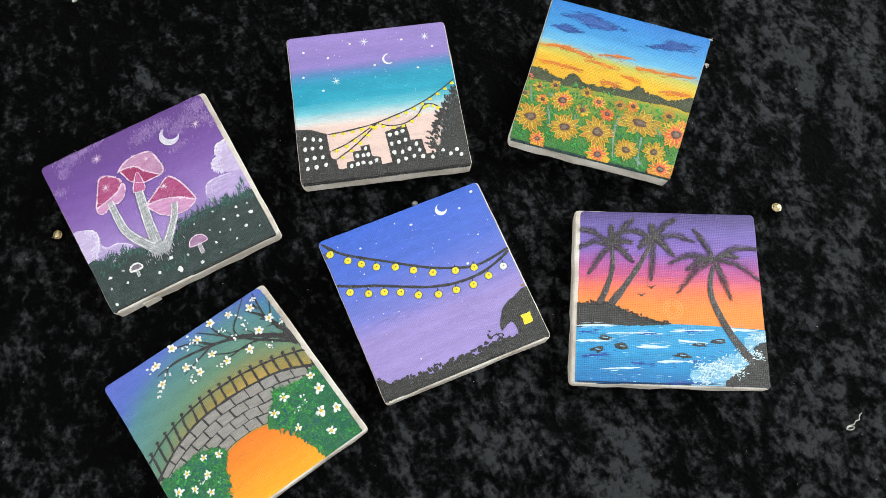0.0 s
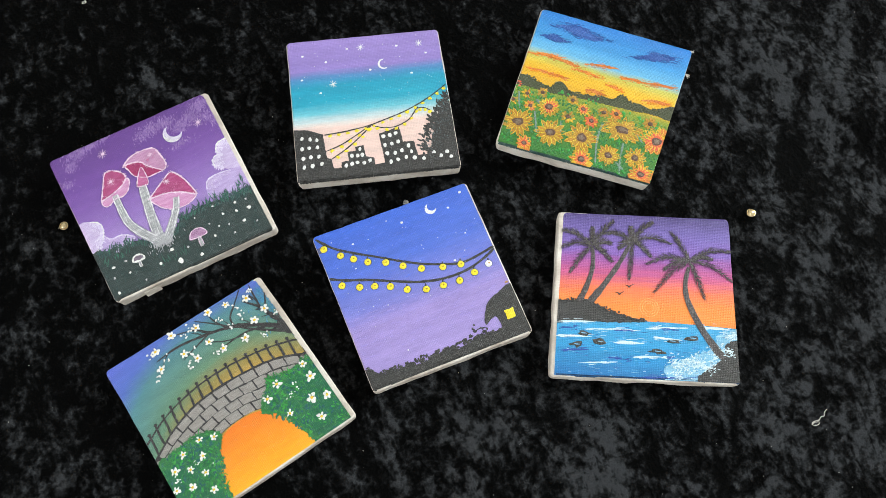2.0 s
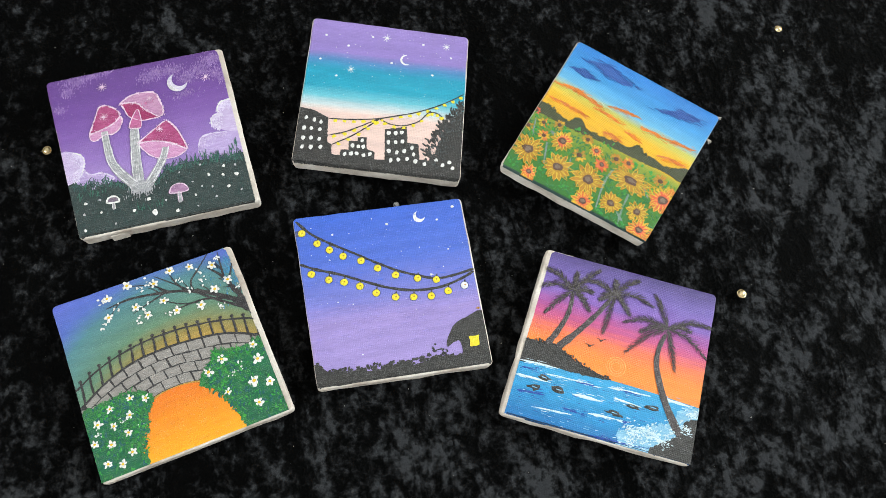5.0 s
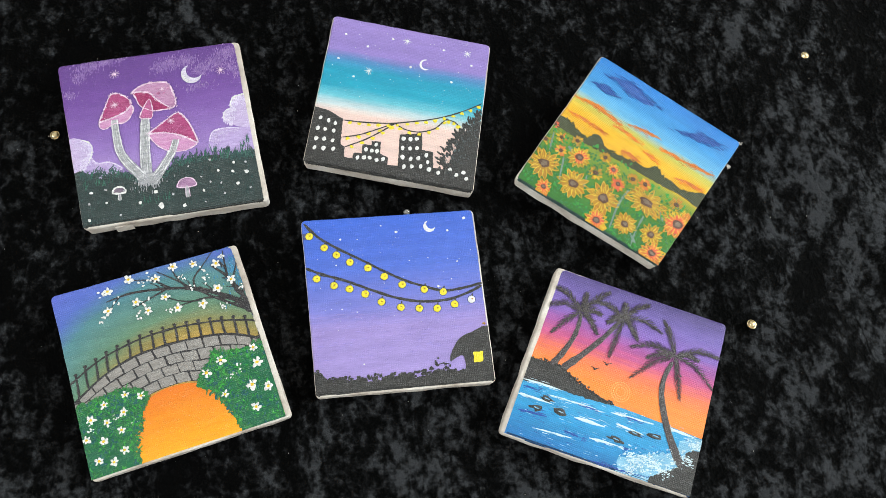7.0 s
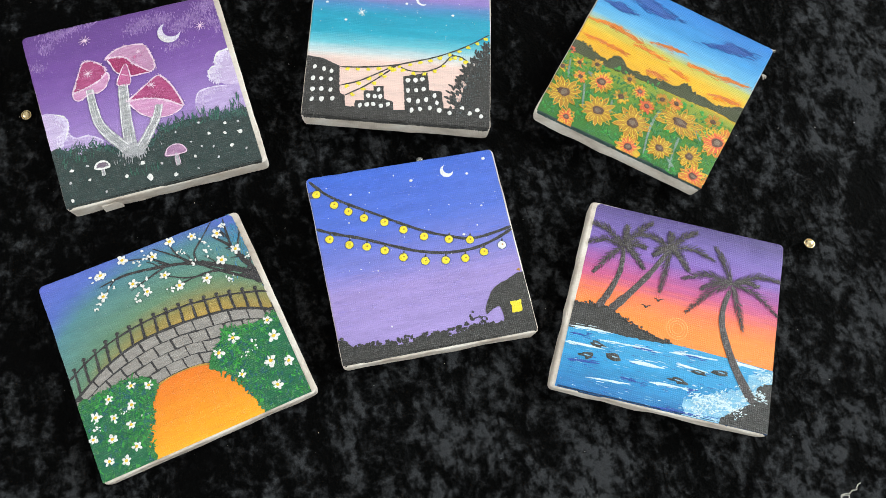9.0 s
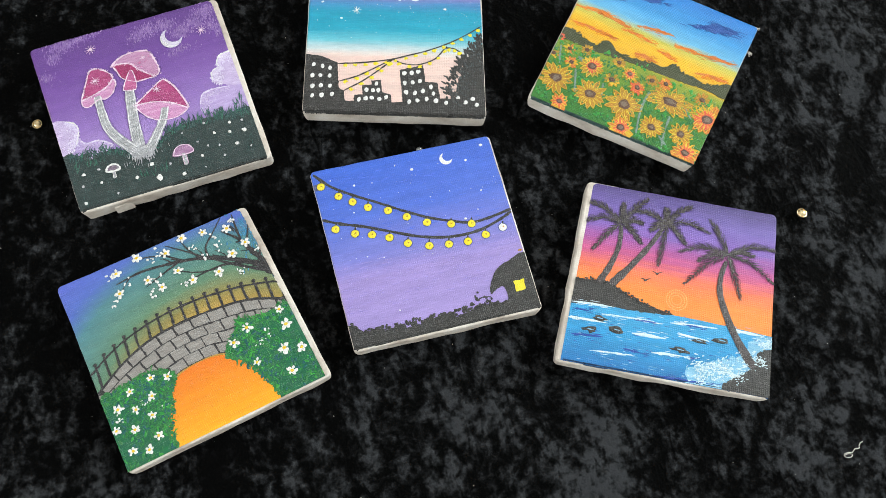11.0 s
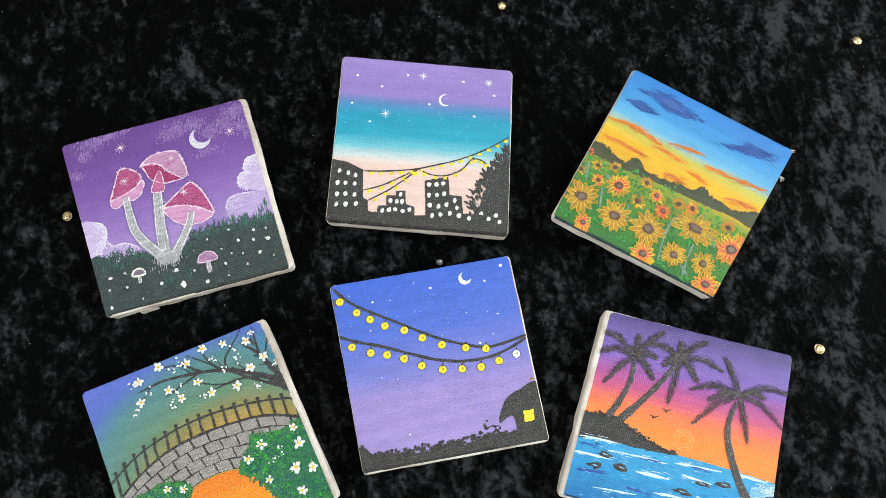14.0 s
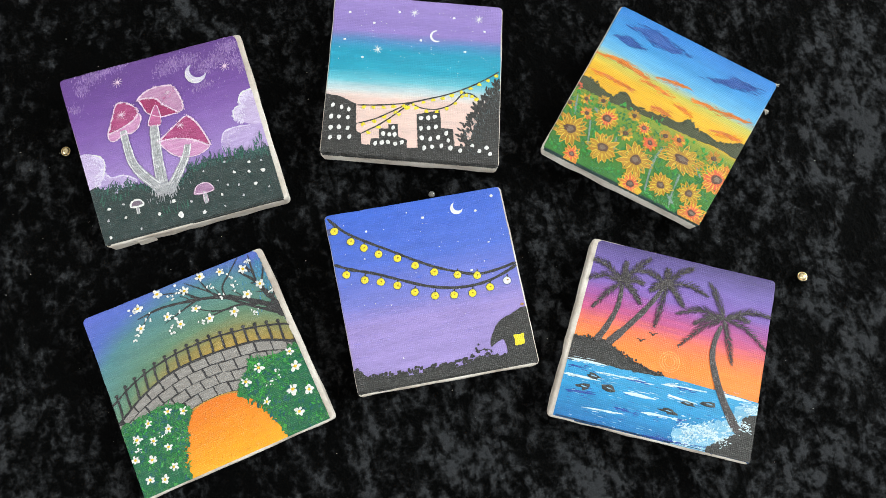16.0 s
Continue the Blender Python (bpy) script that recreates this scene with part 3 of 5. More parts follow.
def paint_mushrooms(root, place):
    B_ = lambda k: Brush(place, k)
    b, pale = B_(1), B_(1.05)
    for p, rx, ry, n in zip(((-37.0, 44.9), (-32.5, 47.0), (-41.4, 39.8), (-24.5, 47.2), (-16.8, 48.0), (10.9, 40.8), (19.8, 40.8), (3.1, 38.8), (27.8, 33.9), (22.7, 24.0), (35.4, 37.8), (43.3, 42.6), (44.8, 33.2), (47.7, 28.7), (-3.2, 58.5), (-47.7, 30.0)), (6, 5, 4, 5, 3, 8, 7, 4, 6, 7, 7, 6, 5, 3, 5, 4), (4, 3, 3, 2, 1.5, 4, 4, 3, 3, 2.5, 3.5, 3.5, 4, 4, 2, 3), (70, 50, 40, 40, 20, 110, 90, 40, 80, 60, 110, 110, 70, 30, 30, 30)):
        for i in range(n * 2):
            q = Vector(p) + Vector((random.gauss(0, rx * 0.55), random.gauss(0, ry * 0.55)))
            (pale if i % 5 == 0 else b).line([q, q + Vector((random.gauss(0.3, 0.5), random.uniform(0.6, 1.8)))], random.uniform(0.35, 0.8), 0.2, 0.2, up=-0.06)
    tagged(b.done("dry_brushed_cloud", LILAC, root, "dry-brushed mauve clouds"), kind="stuff")
    tagged(pale.done("dry_brushed_cloud", CLOUD_MAUVE, root, "paler mauve dry brush marks"), kind="stuff")
    clouds = (([(57.2, 12.6), (51.4, 15.2), (46.4, 15.0), (42.8, 14.0), (40.2, 9.9), (41.6, 6.7), (38.0, 6.7), (35.3, 4.4), (35.2, 0.1), (38.9, -2.9), (46.9, -6.5), (51.4, -7.8)], True),
              ([(51.7, -6.9), (43.1, -5.3), (35.3, -4.3), (30.4, -4.5), (26.8, -5.9), (24.4, -11.2), (25.4, -16.6), (35.8, -19.9), (48.4, -21.2)], False),
              ([(-50.3, 3.6), (-44.0, 2.8), (-40.0, 0.0), (-39.0, -4.1), (-40.5, -8.7), (-42.2, -12.3), (-46.9, -15.8), (-50.4, -17.2), (-50.5, -8.1)], True),
              ([(-48.3, -8.7), (-40.5, -8.7), (-37.7, -12.9), (-30.8, -13.4), (-24.2, -18.3), (-29.2, -19.7), (-37.3, -20.9), (-43.4, -20.3), (-49.3, -19.2)], False))
    for pts, bright in clouds:
        cloud = B_(1.2 if bright else 1.0).fill(pts, n=5, rough=0.1).done("cloud", CLOUD_LILAC if bright else LILAC_PALE, root, "pale lilac billowing cloud")
        soft, rim = B_(1.7), B_(1.8)
        mid = sum((Vector(p) for p in pts), Vector((0, 0))) / len(pts)
        for p in bend(pts[1:-2], False, 7):
            for _ in range(5 if bright else 3):
                q = p.lerp(mid, abs(random.gauss(0.06, 0.26))) + Vector((random.gauss(0, 0.4), random.gauss(0, 0.4)))
                a = random.uniform(0.6, 2.0)
                soft.line([q, q + Vector((random.gauss(0, 0.5), -a))], random.uniform(0.5, 1.1), 0.2, 0.2)
        rim.line([Vector(p).lerp(mid, 0.04) for p in pts[1:-3]], 0.9, 0.7, 0.35)
        tagged(soft.done("cloud_brushwork", PALE_LILAC if bright else CLOUD_LILAC, cloud, "whiter brushed strokes"), kind="stuff")
        rim.done("cloud_rim", WHITE if bright else PALE_LILAC, cloud, "whiter rim")
    crest = [(-48.2, -17.9), (-42.2, -18.7), (-34.4, -18.5), (-27.7, -19.9), (-22.0, -22.0), (-17.7, -25.0), (-11.0, -28.0), (-2.3, -24.9), (4.5, -20.3), (13.6, -18.9), (23.1, -19.3), (35.5, -21.1), (51.1, -23.3)]
    b = B_(2)
    b.fill(crest + [(52, -52), (0, -52), (-52, -52)], rough=0.25)
    b.done("meadow", SLATE, root, "dark green-grey meadow")
    b, lit = B_(3), B_(3.5)
    for i in range(330):
        t = random.random()
        p = lerp_line(crest, t) + Vector((0, random.uniform(-4.0, 0.6)))
        h = (3.6 + 5.2 * max(0.0, t - 0.45)) * random.uniform(0.35, 1.1)
        tip = p + Vector((random.gauss(0.5, 1.1), h))
        (lit if random.random() < 0.12 + 0.25 * max(0, t - 0.6) else b).line([p, p.lerp(tip, 0.5) + Vector((random.gauss(0, 0.4), 0)), tip], 0.75, 0.2, n=3)
    for p in ((27.1, -16.3), (33.6, -19.2), (42.3, -16.8), (46.2, -14.5), (22.1, -19.9), (-44.5, -24.9), (-39.8, -24.7), (-36.2, -25.9), (-4.9, -40.7), (-14.4, -41.0), (10.8, -20.6)):
        for _ in range(6):
            q = Vector(p) + Vector((random.gauss(0, 1.5), random.gauss(-1, 1.0)))
            lit.line([q, q + Vector((random.gauss(0.6, 1), random.uniform(2, 5)))], 0.55, 0.15)
    tagged(b.done("grass", GRASS_DARK, root, "dark green grass blades"), kind="stuff")
    tagged(lit.done("grass", GRASS_LIT, root, "brighter green grass blades"), kind="stuff")
    hatch = B_(2.6)
    for _ in range(420):
        q = Vector((random.uniform(-49, 48), random.uniform(-48, -24)))
        hatch.line([q, q + Vector((random.gauss(0, 0.15), random.uniform(0.8, 2.6)))], random.uniform(0.2, 0.45), 0.12)
    tagged(hatch.done("meadow_brushwork", GRASS_DARK, root, "fine upright brush strokes"), kind="stuff")
    stems = (([(-25.0, 11.3), (-25.1, 2.5), (-24.6, -7.5), (-21.2, -15.9), (-15.5, -24.1), (-12.0, -28.9)], 3.2, 6.6), ([(-8.1, 9.5), (-9.6, -0.6), (-11.0, -10.4), (-11.7, -20.3), (-12.5, -29.2)], 4.4, 6.6), ([(6.8, -6.7), (3.8, -13.3), (-1.3, -20.1), (-6.4, -26.1), (-9.6, -30.1)], 3.4, 5.6))
    for pts, w0, w1 in stems:
        s = B_(7.2).line(pts, w0 * 1.15, w1, 0.04).done("mushroom_stem", GREY_WHITE, root)
        e, grain = B_(8.1), B_(7.7)
        for side in (-1, 1):
            e.line([Vector(p) + Vector((side * (w0 + (w1 - w0) * i / len(pts)) * 0.47, 0)) for i, p in enumerate(pts[:-1])], 0.6, 0.5, 0.35)
        for i in range(70):
            t = random.uniform(0.02, 0.95)
            w = w0 + (w1 - w0) * t
            off = Vector((random.gauss(0, w * 0.24), 0))
            (e if i % 3 == 0 else grain).line([lerp_line(pts, t) + off, lerp_line(pts, min(t + random.uniform(0.04, 0.12), 1)) + off], random.uniform(0.2, 0.5), 0.12)
        e.done("edge_line", STEM_LIGHT, s, "thin whitish edge and dry strokes")
        tagged(grain.done("stem_grain", STEM_SHADE, s, "grey-green streaks"), kind="stuff")
    roots = B_(8.2)
    for _ in range(110):
        q = Vector(((-12.2, -29.8))) + Vector((random.gauss(0, 4.6), random.gauss(-1.0, 1.9)))
        roots.line([q, q + Vector((random.gauss(0, 0.4), random.uniform(1, 3.8)))], random.uniform(0.25, 0.7), 0.15)
    tagged(roots.done("stem_base", GREY_WHITE, root, "frayed pale stem base"), kind="stuff")
    caps = (
        (PINK, [(-33.4, 11.6), (-31.2, 15.5), (-28.2, 21.4), (-25.4, 26.6), (-22.2, 27.5), (-18.0, 25.3), (-14.9, 21.6), (-14.8, 18.5), (-18.9, 15.1), (-24.5, 13.2), (-29.2, 12.0)], PALE_PINK, [(-33.5, 11.2), (-29.2, 12.0), (-24.5, 13.2), (-18.9, 15.1), (-14.8, 18.5), (-13.8, 15.8), (-16.5, 10.9), (-20.6, 8.6), (-25.2, 9.0), (-30.5, 6.6), (-33.2, 7.9)]),
        (CAP_MAUVE, [(-13.3, 26.3), (-9.0, 29.2), (-3.0, 30.8), (3.3, 30.3), (7.7, 28.6), (9.2, 23.8), (10.2, 17.7), (9.3, 14.2), (6.8, 13.2), (3.0, 16.6), (-0.8, 20.4), (-3.1, 24.1), (-8.2, 26.0)], CRIMSON, [(-13.0, 26.1), (-8.2, 26.0), (-3.1, 24.1), (-0.8, 20.4), (3.0, 16.6), (6.6, 13.1), (2.8, 12.9), (-2.7, 13.0), (-6.3, 14.7), (-10.0, 17.7), (-11.5, 22.6)]),
        (PINK, [(-8.2, -0.5), (-3.1, 2.5), (3.5, 6.4), (9.7, 9.6), (13.2, 6.7), (16.3, -0.1), (18.6, -10.4), (14.9, -8.2), (10.9, -5.3), (5.2, -2.6), (-0.8, -1.1)], PALE_PINK, [(-8.2, -0.5), (-0.8, -1.1), (5.2, -2.6), (10.9, -5.3), (14.9, -8.2), (18.2, -10.8), (14.3, -13.2), (9.3, -14.2), (2.5, -12.9), (-2.3, -10.0), (-5.9, -5.2)]))
    for m1, top, m2, low in caps:
        cap = B_(6).fill(top, n=4).done("mushroom_cap", m1, root)
        B_(6.5).fill(low, n=4).done("cap_underside", m2, cap)
        B_(7.5).line(top + [top[0]], 0.75, 0.65, 0.4).line(low + [low[0]], 0.6, 0.6, 0.4).done("edge_line", BLUSH, cap, "whitish pink outline")
        sheen, o = B_(8), sum((Vector(p) for p in top), Vector((0, 0))) / len(top)
        fleck = B_(7.6)
        for p in bend(top + [top[0]], False, 4):
            for _ in range(3):
                q = p + Vector((random.gauss(0, 0.45), random.gauss(0, 0.45)))
                fleck.dab(q, random.uniform(0.15, 0.4), random.uniform(0.12, 0.3), random.uniform(0, 180), 7, 0.2)
        tagged(fleck.done("edge_flecks", BLUSH, cap), kind="stuff")
        for _ in range(26):
            q = o + Vector((random.gauss(0, 2.6), random.gauss(0.3, 1.6)))
            sheen.line([q, q + Vector((random.uniform(0.5, 1.8), random.gauss(0.5, 0.6)))], random.uniform(0.2, 0.45), 0.12)
        tagged(sheen.done("dry_brush", CAP_LIGHT, cap, "paler dry brush marks"), kind="stuff")
    bud = [(-11.1, 10.1), (-9.4, 13.9), (-4.3, 20.8), (-3.3, 14.6), (-4.2, 9.2), (-7.3, 8.8)]
    bud_ob = B_(8.3).fill(bud).done("mushroom_cap", CAP_ROSE, root, "small pink bud on the stem")
    B_(9).line(bud + [bud[0]], 0.5, 0.45, 0.4).done("edge_line", BLUSH, bud_ob)
    for p, k in zip(((8.5, -34.3), (-28.2, -31.7)), (1.0, 0.68)):
        s = B_(6).line([(p[0] - 0.1, p[1] - 1), (p[0] - 0.5 * k, p[1] - 8 * k)], 2.0 * k, 2.6 * k).done("mushroom_stem", GREY_WHITE, root)
        c = B_(6.5).fill([(p[0] - 5.8 * k, p[1] - 1.2 * k), (p[0] - 3.8 * k, p[1] + 2.6 * k), (p[0], p[1] + 4.0 * k), (p[0] + 3.9 * k, p[1] + 2.8 * k), (p[0] + 5.6 * k, p[1] - 1.4 * k), (p[0], p[1] - 2.2 * k)]).done("mushroom_cap", MAUVE if k == 1 else GREY_MAUVE, root, "small mauve cap")
        w = B_(7)
        w.line([(p[0] - 5.4 * k, p[1] - 1.0 * k), (p[0], p[1] - 1.9 * k), (p[0] + 5.2 * k, p[1] - 1.4 * k), (p[0] + 3.8 * k, p[1] + 2.5 * k), (p[0], p[1] + 3.8 * k), (p[0] - 3.7 * k, p[1] + 2.5 * k), (p[0] - 5.4 * k, p[1] - 1.0 * k)], 0.55 if k == 1 else 1.0, None, 0.3)
        w.line([(p[0] - 0.9 * k, p[1] - 2.4 * k), (p[0] - 1.3 * k, p[1] - 7.6 * k)], 0.4).line([(p[0] + 1.0 * k, p[1] - 2.4 * k), (p[0] + 0.9 * k, p[1] - 7.6 * k)], 0.4)
        w.done("edge_line", BLUSH if k == 1 else WHITE, c)
    moon = B_(5).moon(((21.5, 32.5)), 5.9, 45, 0.52).done("moon", GREY_MOON, root, "white crescent moon")
    c = Vector(((21.5, 32.5)))
    strokes = B_(6.5)
    for r, w in ((5.5, 70), (4.7, 48), (3.9, 30)):
        strokes.line([c + Vector((math.cos(radians(a)), math.sin(radians(a)))) * r for a in range(225 - w, 226 + w, w // 4)], 0.5, 0.3, 0.4)
    strokes.done("moon_brushwork", WHITE, moon)
    for p, r in zip(((-21.1, 39.5), (38.3, 32.0), (-23.6, 20.5), (3.8, 26.0), (5.6, 5.3)), (3.0, 3.0, 2.5, 1.6, 2.4)):
        B_(9).star(p, r, 5, 0.36).done("star", WHITE if r > 3 else BLUSH, root)
    for p, r in zip(((-43.1, -29.9), (-44.8, -36.3), (-35.6, -37.2), (-35.2, -29.5), (-45.8, -45.8), (-29.1, -45.6), (-17.8, -40.4), (-8.6, -35.7), (-6.7, -44.1), (0.4, -38.7), (5.8, -46.6), (17.1, -31.5), (21.6, -35.4), (27.5, -37.1), (17.3, -39.9), (28.4, -43.6), (17.2, -46.7), (27.0, -29.5), (34.8, -31.6), (42.5, -33.0), (36.3, -26.3), (43.0, -27.2), (36.7, -39.2), (43.2, -42.9), (23.4, -22.3), (11.0, -24.0)),
                    (1.1, 0.8, 0.9, 0.8, 1.1, 0.7, 1.1, 1.5, 1.7, 0.8, 1.2, 0.7, 0.7, 0.7, 0.9, 0.8, 0.6, 1.0, 1.0, 1.4, 1.0, 0.8, 1.3, 0.7, 0.8, 0.6)):
        B_(6).dab(p, r * 0.95, r * 0.78, random.uniform(0, 180), 9, 0.18).done("white_dot", DOT_GREY if r < 0.85 else WHITE, root)


def paint_city(root, place):
    B_ = lambda k: Brush(place, k)
    for pts in ([(-50.0, -13.0), (-41.2, -14.2), (-32.1, -18.1), (-30.6, -34.7), (-28.1, -35.6), (-26.1, -49.2), (-50.0, -49.1)], [(-21.8, -48.6), (-22.3, -38.6), (-17.3, -38.0), (-18.0, -32.4), (-12.6, -31.8), (-12.9, -29.1), (-7.5, -28.5), (-6.6, -36.3), (-1.6, -38.0), (-0.5, -48.3)],
                [(5.6, -48.3), (2.8, -21.8), (16.0, -18.6), (17.4, -29.2), (24.0, -29.5), (27.4, -48.0)]):
        B_(1).fill(pts, smooth=False, rough=0.12).done("house", BLACKISH, root, "charcoal house silhouette")
    B_(1.3).fill([(-50.3, -49.1), (-50.3, -44.6), (-27.3, -42.2), (-0.8, -42.8), (26.6, -39.5), (32.4, -39.5), (53.1, -39.7), (52.5, -49.5)], smooth=False, rough=0.12).done("street", BLACKISH, root, "charcoal ground")
    B_(1.2).fill([(34.5, -40.6), (35.2, -33.2), (35.7, -27.0), (37.2, -21.2), (40.0, -15.2), (43.6, -10.7), (46.4, -5.7), (48.2, -1.3), (50.9, 3.3), (52.5, -41.2)], smooth=False, rough=0.5).done("tree", BLACKISH, root, "charcoal leafy tree")
    t = B_(1.5)
    fringe = [(32.5, -39.6), (30.6, -33.2), (31.0, -27.5), (33.2, -21.2), (36.6, -16.2), (40.6, -10.7), (44.0, -5.0), (47.6, 1.6)]
    for i in range(190):
        q = lerp_line(fringe, random.random()) + Vector((random.gauss(1.2, 1.9), random.gauss(-0.6, 1.6)))
        t.dab(q, random.uniform(1.1, 2.0), random.uniform(0.5, 0.8), random.uniform(85, 165), 8, 0.1)
    tagged(t.done("tree_leaves", BLACKISH, root, "charcoal leaf dabs"), kind="stuff")
    t = B_(3)
    for _ in range(240):
        q = lerp_line(fringe, random.random()) + Vector((abs(random.gauss(3, 6)), random.gauss(-3, 3)))
        a = radians(random.uniform(80, 160))
        t.line([q, q + Vector((math.cos(a), math.sin(a))) * random.uniform(0.5, 1.5)], random.uniform(0.2, 0.4), 0.12)
    tagged(t.done("tree_gaps", GREY_TEAL, root, "grey-teal gaps in the leaves"), kind="stuff")
    for p in ((-45.3, -19.7), (-40.3, -20.7), (-36.1, -21.7), (-45.7, -26.7), (-41.3, -26.5), (-36.1, -26.7), (-45.4, -33.5), (-40.7, -32.9), (-35.6, -33.1), (-45.2, -39.5), (-39.9, -38.9), (-34.3, -38.2), (-9.9, -31.0), (-15.3, -35.1), (-11.8, -35.4), (-8.8, -35.1), (-19.3, -41.3),
              (-15.6, -40.4), (-12.3, -40.0), (-8.1, -40.7), (-4.5, -39.5), (5.5, -24.2), (9.6, -23.7), (13.3, -22.8), (5.8, -30.3), (10.2, -29.7), (14.2, -28.8), (6.7, -36.2), (11.5, -36.4), (15.9, -35.1), (20.4, -32.3), (21.9, -36.6), (8.4, -42.0), (13.0, -41.1),
              (18.1, -40.1), (23.3, -41.0), (28.9, -42.2), (35.5, -38.8), (39.8, -41.6), (43.8, -39.3), (46.1, -42.8)):
        B_(2).dab(p, random.uniform(1.0, 1.35), random.uniform(1.3, 1.6), -10, 10, 0.1).done("lit_window", WHITE, root)
    wires = ([(-31.7, -18.8), (-18.7, -17.9), (-3.4, -15.6), (8.4, -12.2), (20.3, -8.3), (32.1, -2.9), (42.2, 3.2), (48.9, 8.0)], [(-31.5, -30.3), (-21.1, -26.7), (-11.4, -21.3), (-1.7, -15.4)], [(-27.8, -35.9), (-17.3, -29.3), (-7.9, -21.6), (-1.0, -15.3)],
             [(-1.0, -15.3), (5.5, -18.0), (14.2, -18.1), (22.6, -14.3), (27.3, -8.6), (29.5, -6.0)], [(28.2, -6.9), (33.1, -7.1), (37.5, -9.7)])
    for w, n in zip(wires, (15, 5, 5, 6, 3)):
        wire = B_(3).line(w, 0.75, 0.75, 0.15).done("light_wire", BLACKISH, root, "thin dark wire with yellow lights")
        for i in range(n):
            p = lerp_line(w, (i + 0.6) / n)
            B_(2.5).dab((p[0] + 0.4, p[1] - 1.3), 1.35, 1.1, 0, 8, 0.25).done("light_bulb", YELLOW, wire)
    for p in ((-2.5, 42.2), (35.6, 40.7), (-22.5, 16.9)):
        B_(1).star(p, 2.7, 4, 0.5).done("star", WHITE, root)
    for p in ((-40.6, 39.5), (-11.5, 41.8), (-25.9, 33.6), (20.8, 40.4), (39.1, 32.9), (-42.2, 22.0), (2.2, 24.6), (-31.0, 11.3), (28.4, 19.1)):
        B_(1).dab(p, 0.85, 0.75).done("star", WHITE, root)
    d = B_(1)
    for _ in range(70):
        d.dab((random.uniform(-46, 46), random.uniform(-5, 47)), random.uniform(0.12, 0.28), None, 0, 6)
    tagged(d.done("paint_specks", WHITE, root, "fine white paint specks"), kind="stuff")
    B_(1).moon((11.1, 27.9), 3.8, 15, 0.84).done("moon", WHITE, root, "thin white crescent moon")


def sunflower(root, place, p, r, petals, centre, squash=1.0):
    r = r * 1.12
    n, o = (15 if r > 6 else 11 if r > 3.8 else 8), Vector(p)
    head = Brush(place, 6).dab(p, r * 0.38, r * 0.34 * squash, 0, 12, 0.1).done("sunflower", centre, root)
    if r > 4.5:
        Brush(place, 7.5).dab(p, r * 0.24, r * 0.2 * squash, 0, 10, 0.15).done("flower_heart", STONE_DARK, head, "grey-brown stippled heart")
        Brush(place, 3.8).dab(p, r * 0.7, r * 0.7 * squash, 0, 14, 0.12).done("flower_shade", OCHRE if petals is PETAL else RUST, head)
    for i in range(n):
        a = 2 * math.pi * i / n + random.uniform(-0.16, 0.16)
        d = Vector((math.cos(a), math.sin(a) * squash))
        k = r * random.uniform(0.92, 1.18)
        m = Vector((-d.y, d.x)) * r * (0.18 if r > 6 else 0.21)
        f = Brush(place, 4.2).fill([o + d * k * 0.25, o + d * k * 0.62 + m, o + d * k, o + d * k * 0.62 - m], n=2, up=random.uniform(0, 0.06))
        f = f.done("petal", random.choice((petals, petals, OCHRE if petals is PETAL else GOLD)), head)
        if r > 4.5:
            e = Brush(place, 6.2)
            for side in (-0.8, 0.8):
                e.line([o + d * k * 0.35 + m * side * 0.6, o + d * k * 0.66 + m * side, o + d * k * 0.98], 0.32, 0.2, n=2)
            e.done("petal_outline", PETAL_EDGE if petals is not RUST else BURNT, f)
    return head


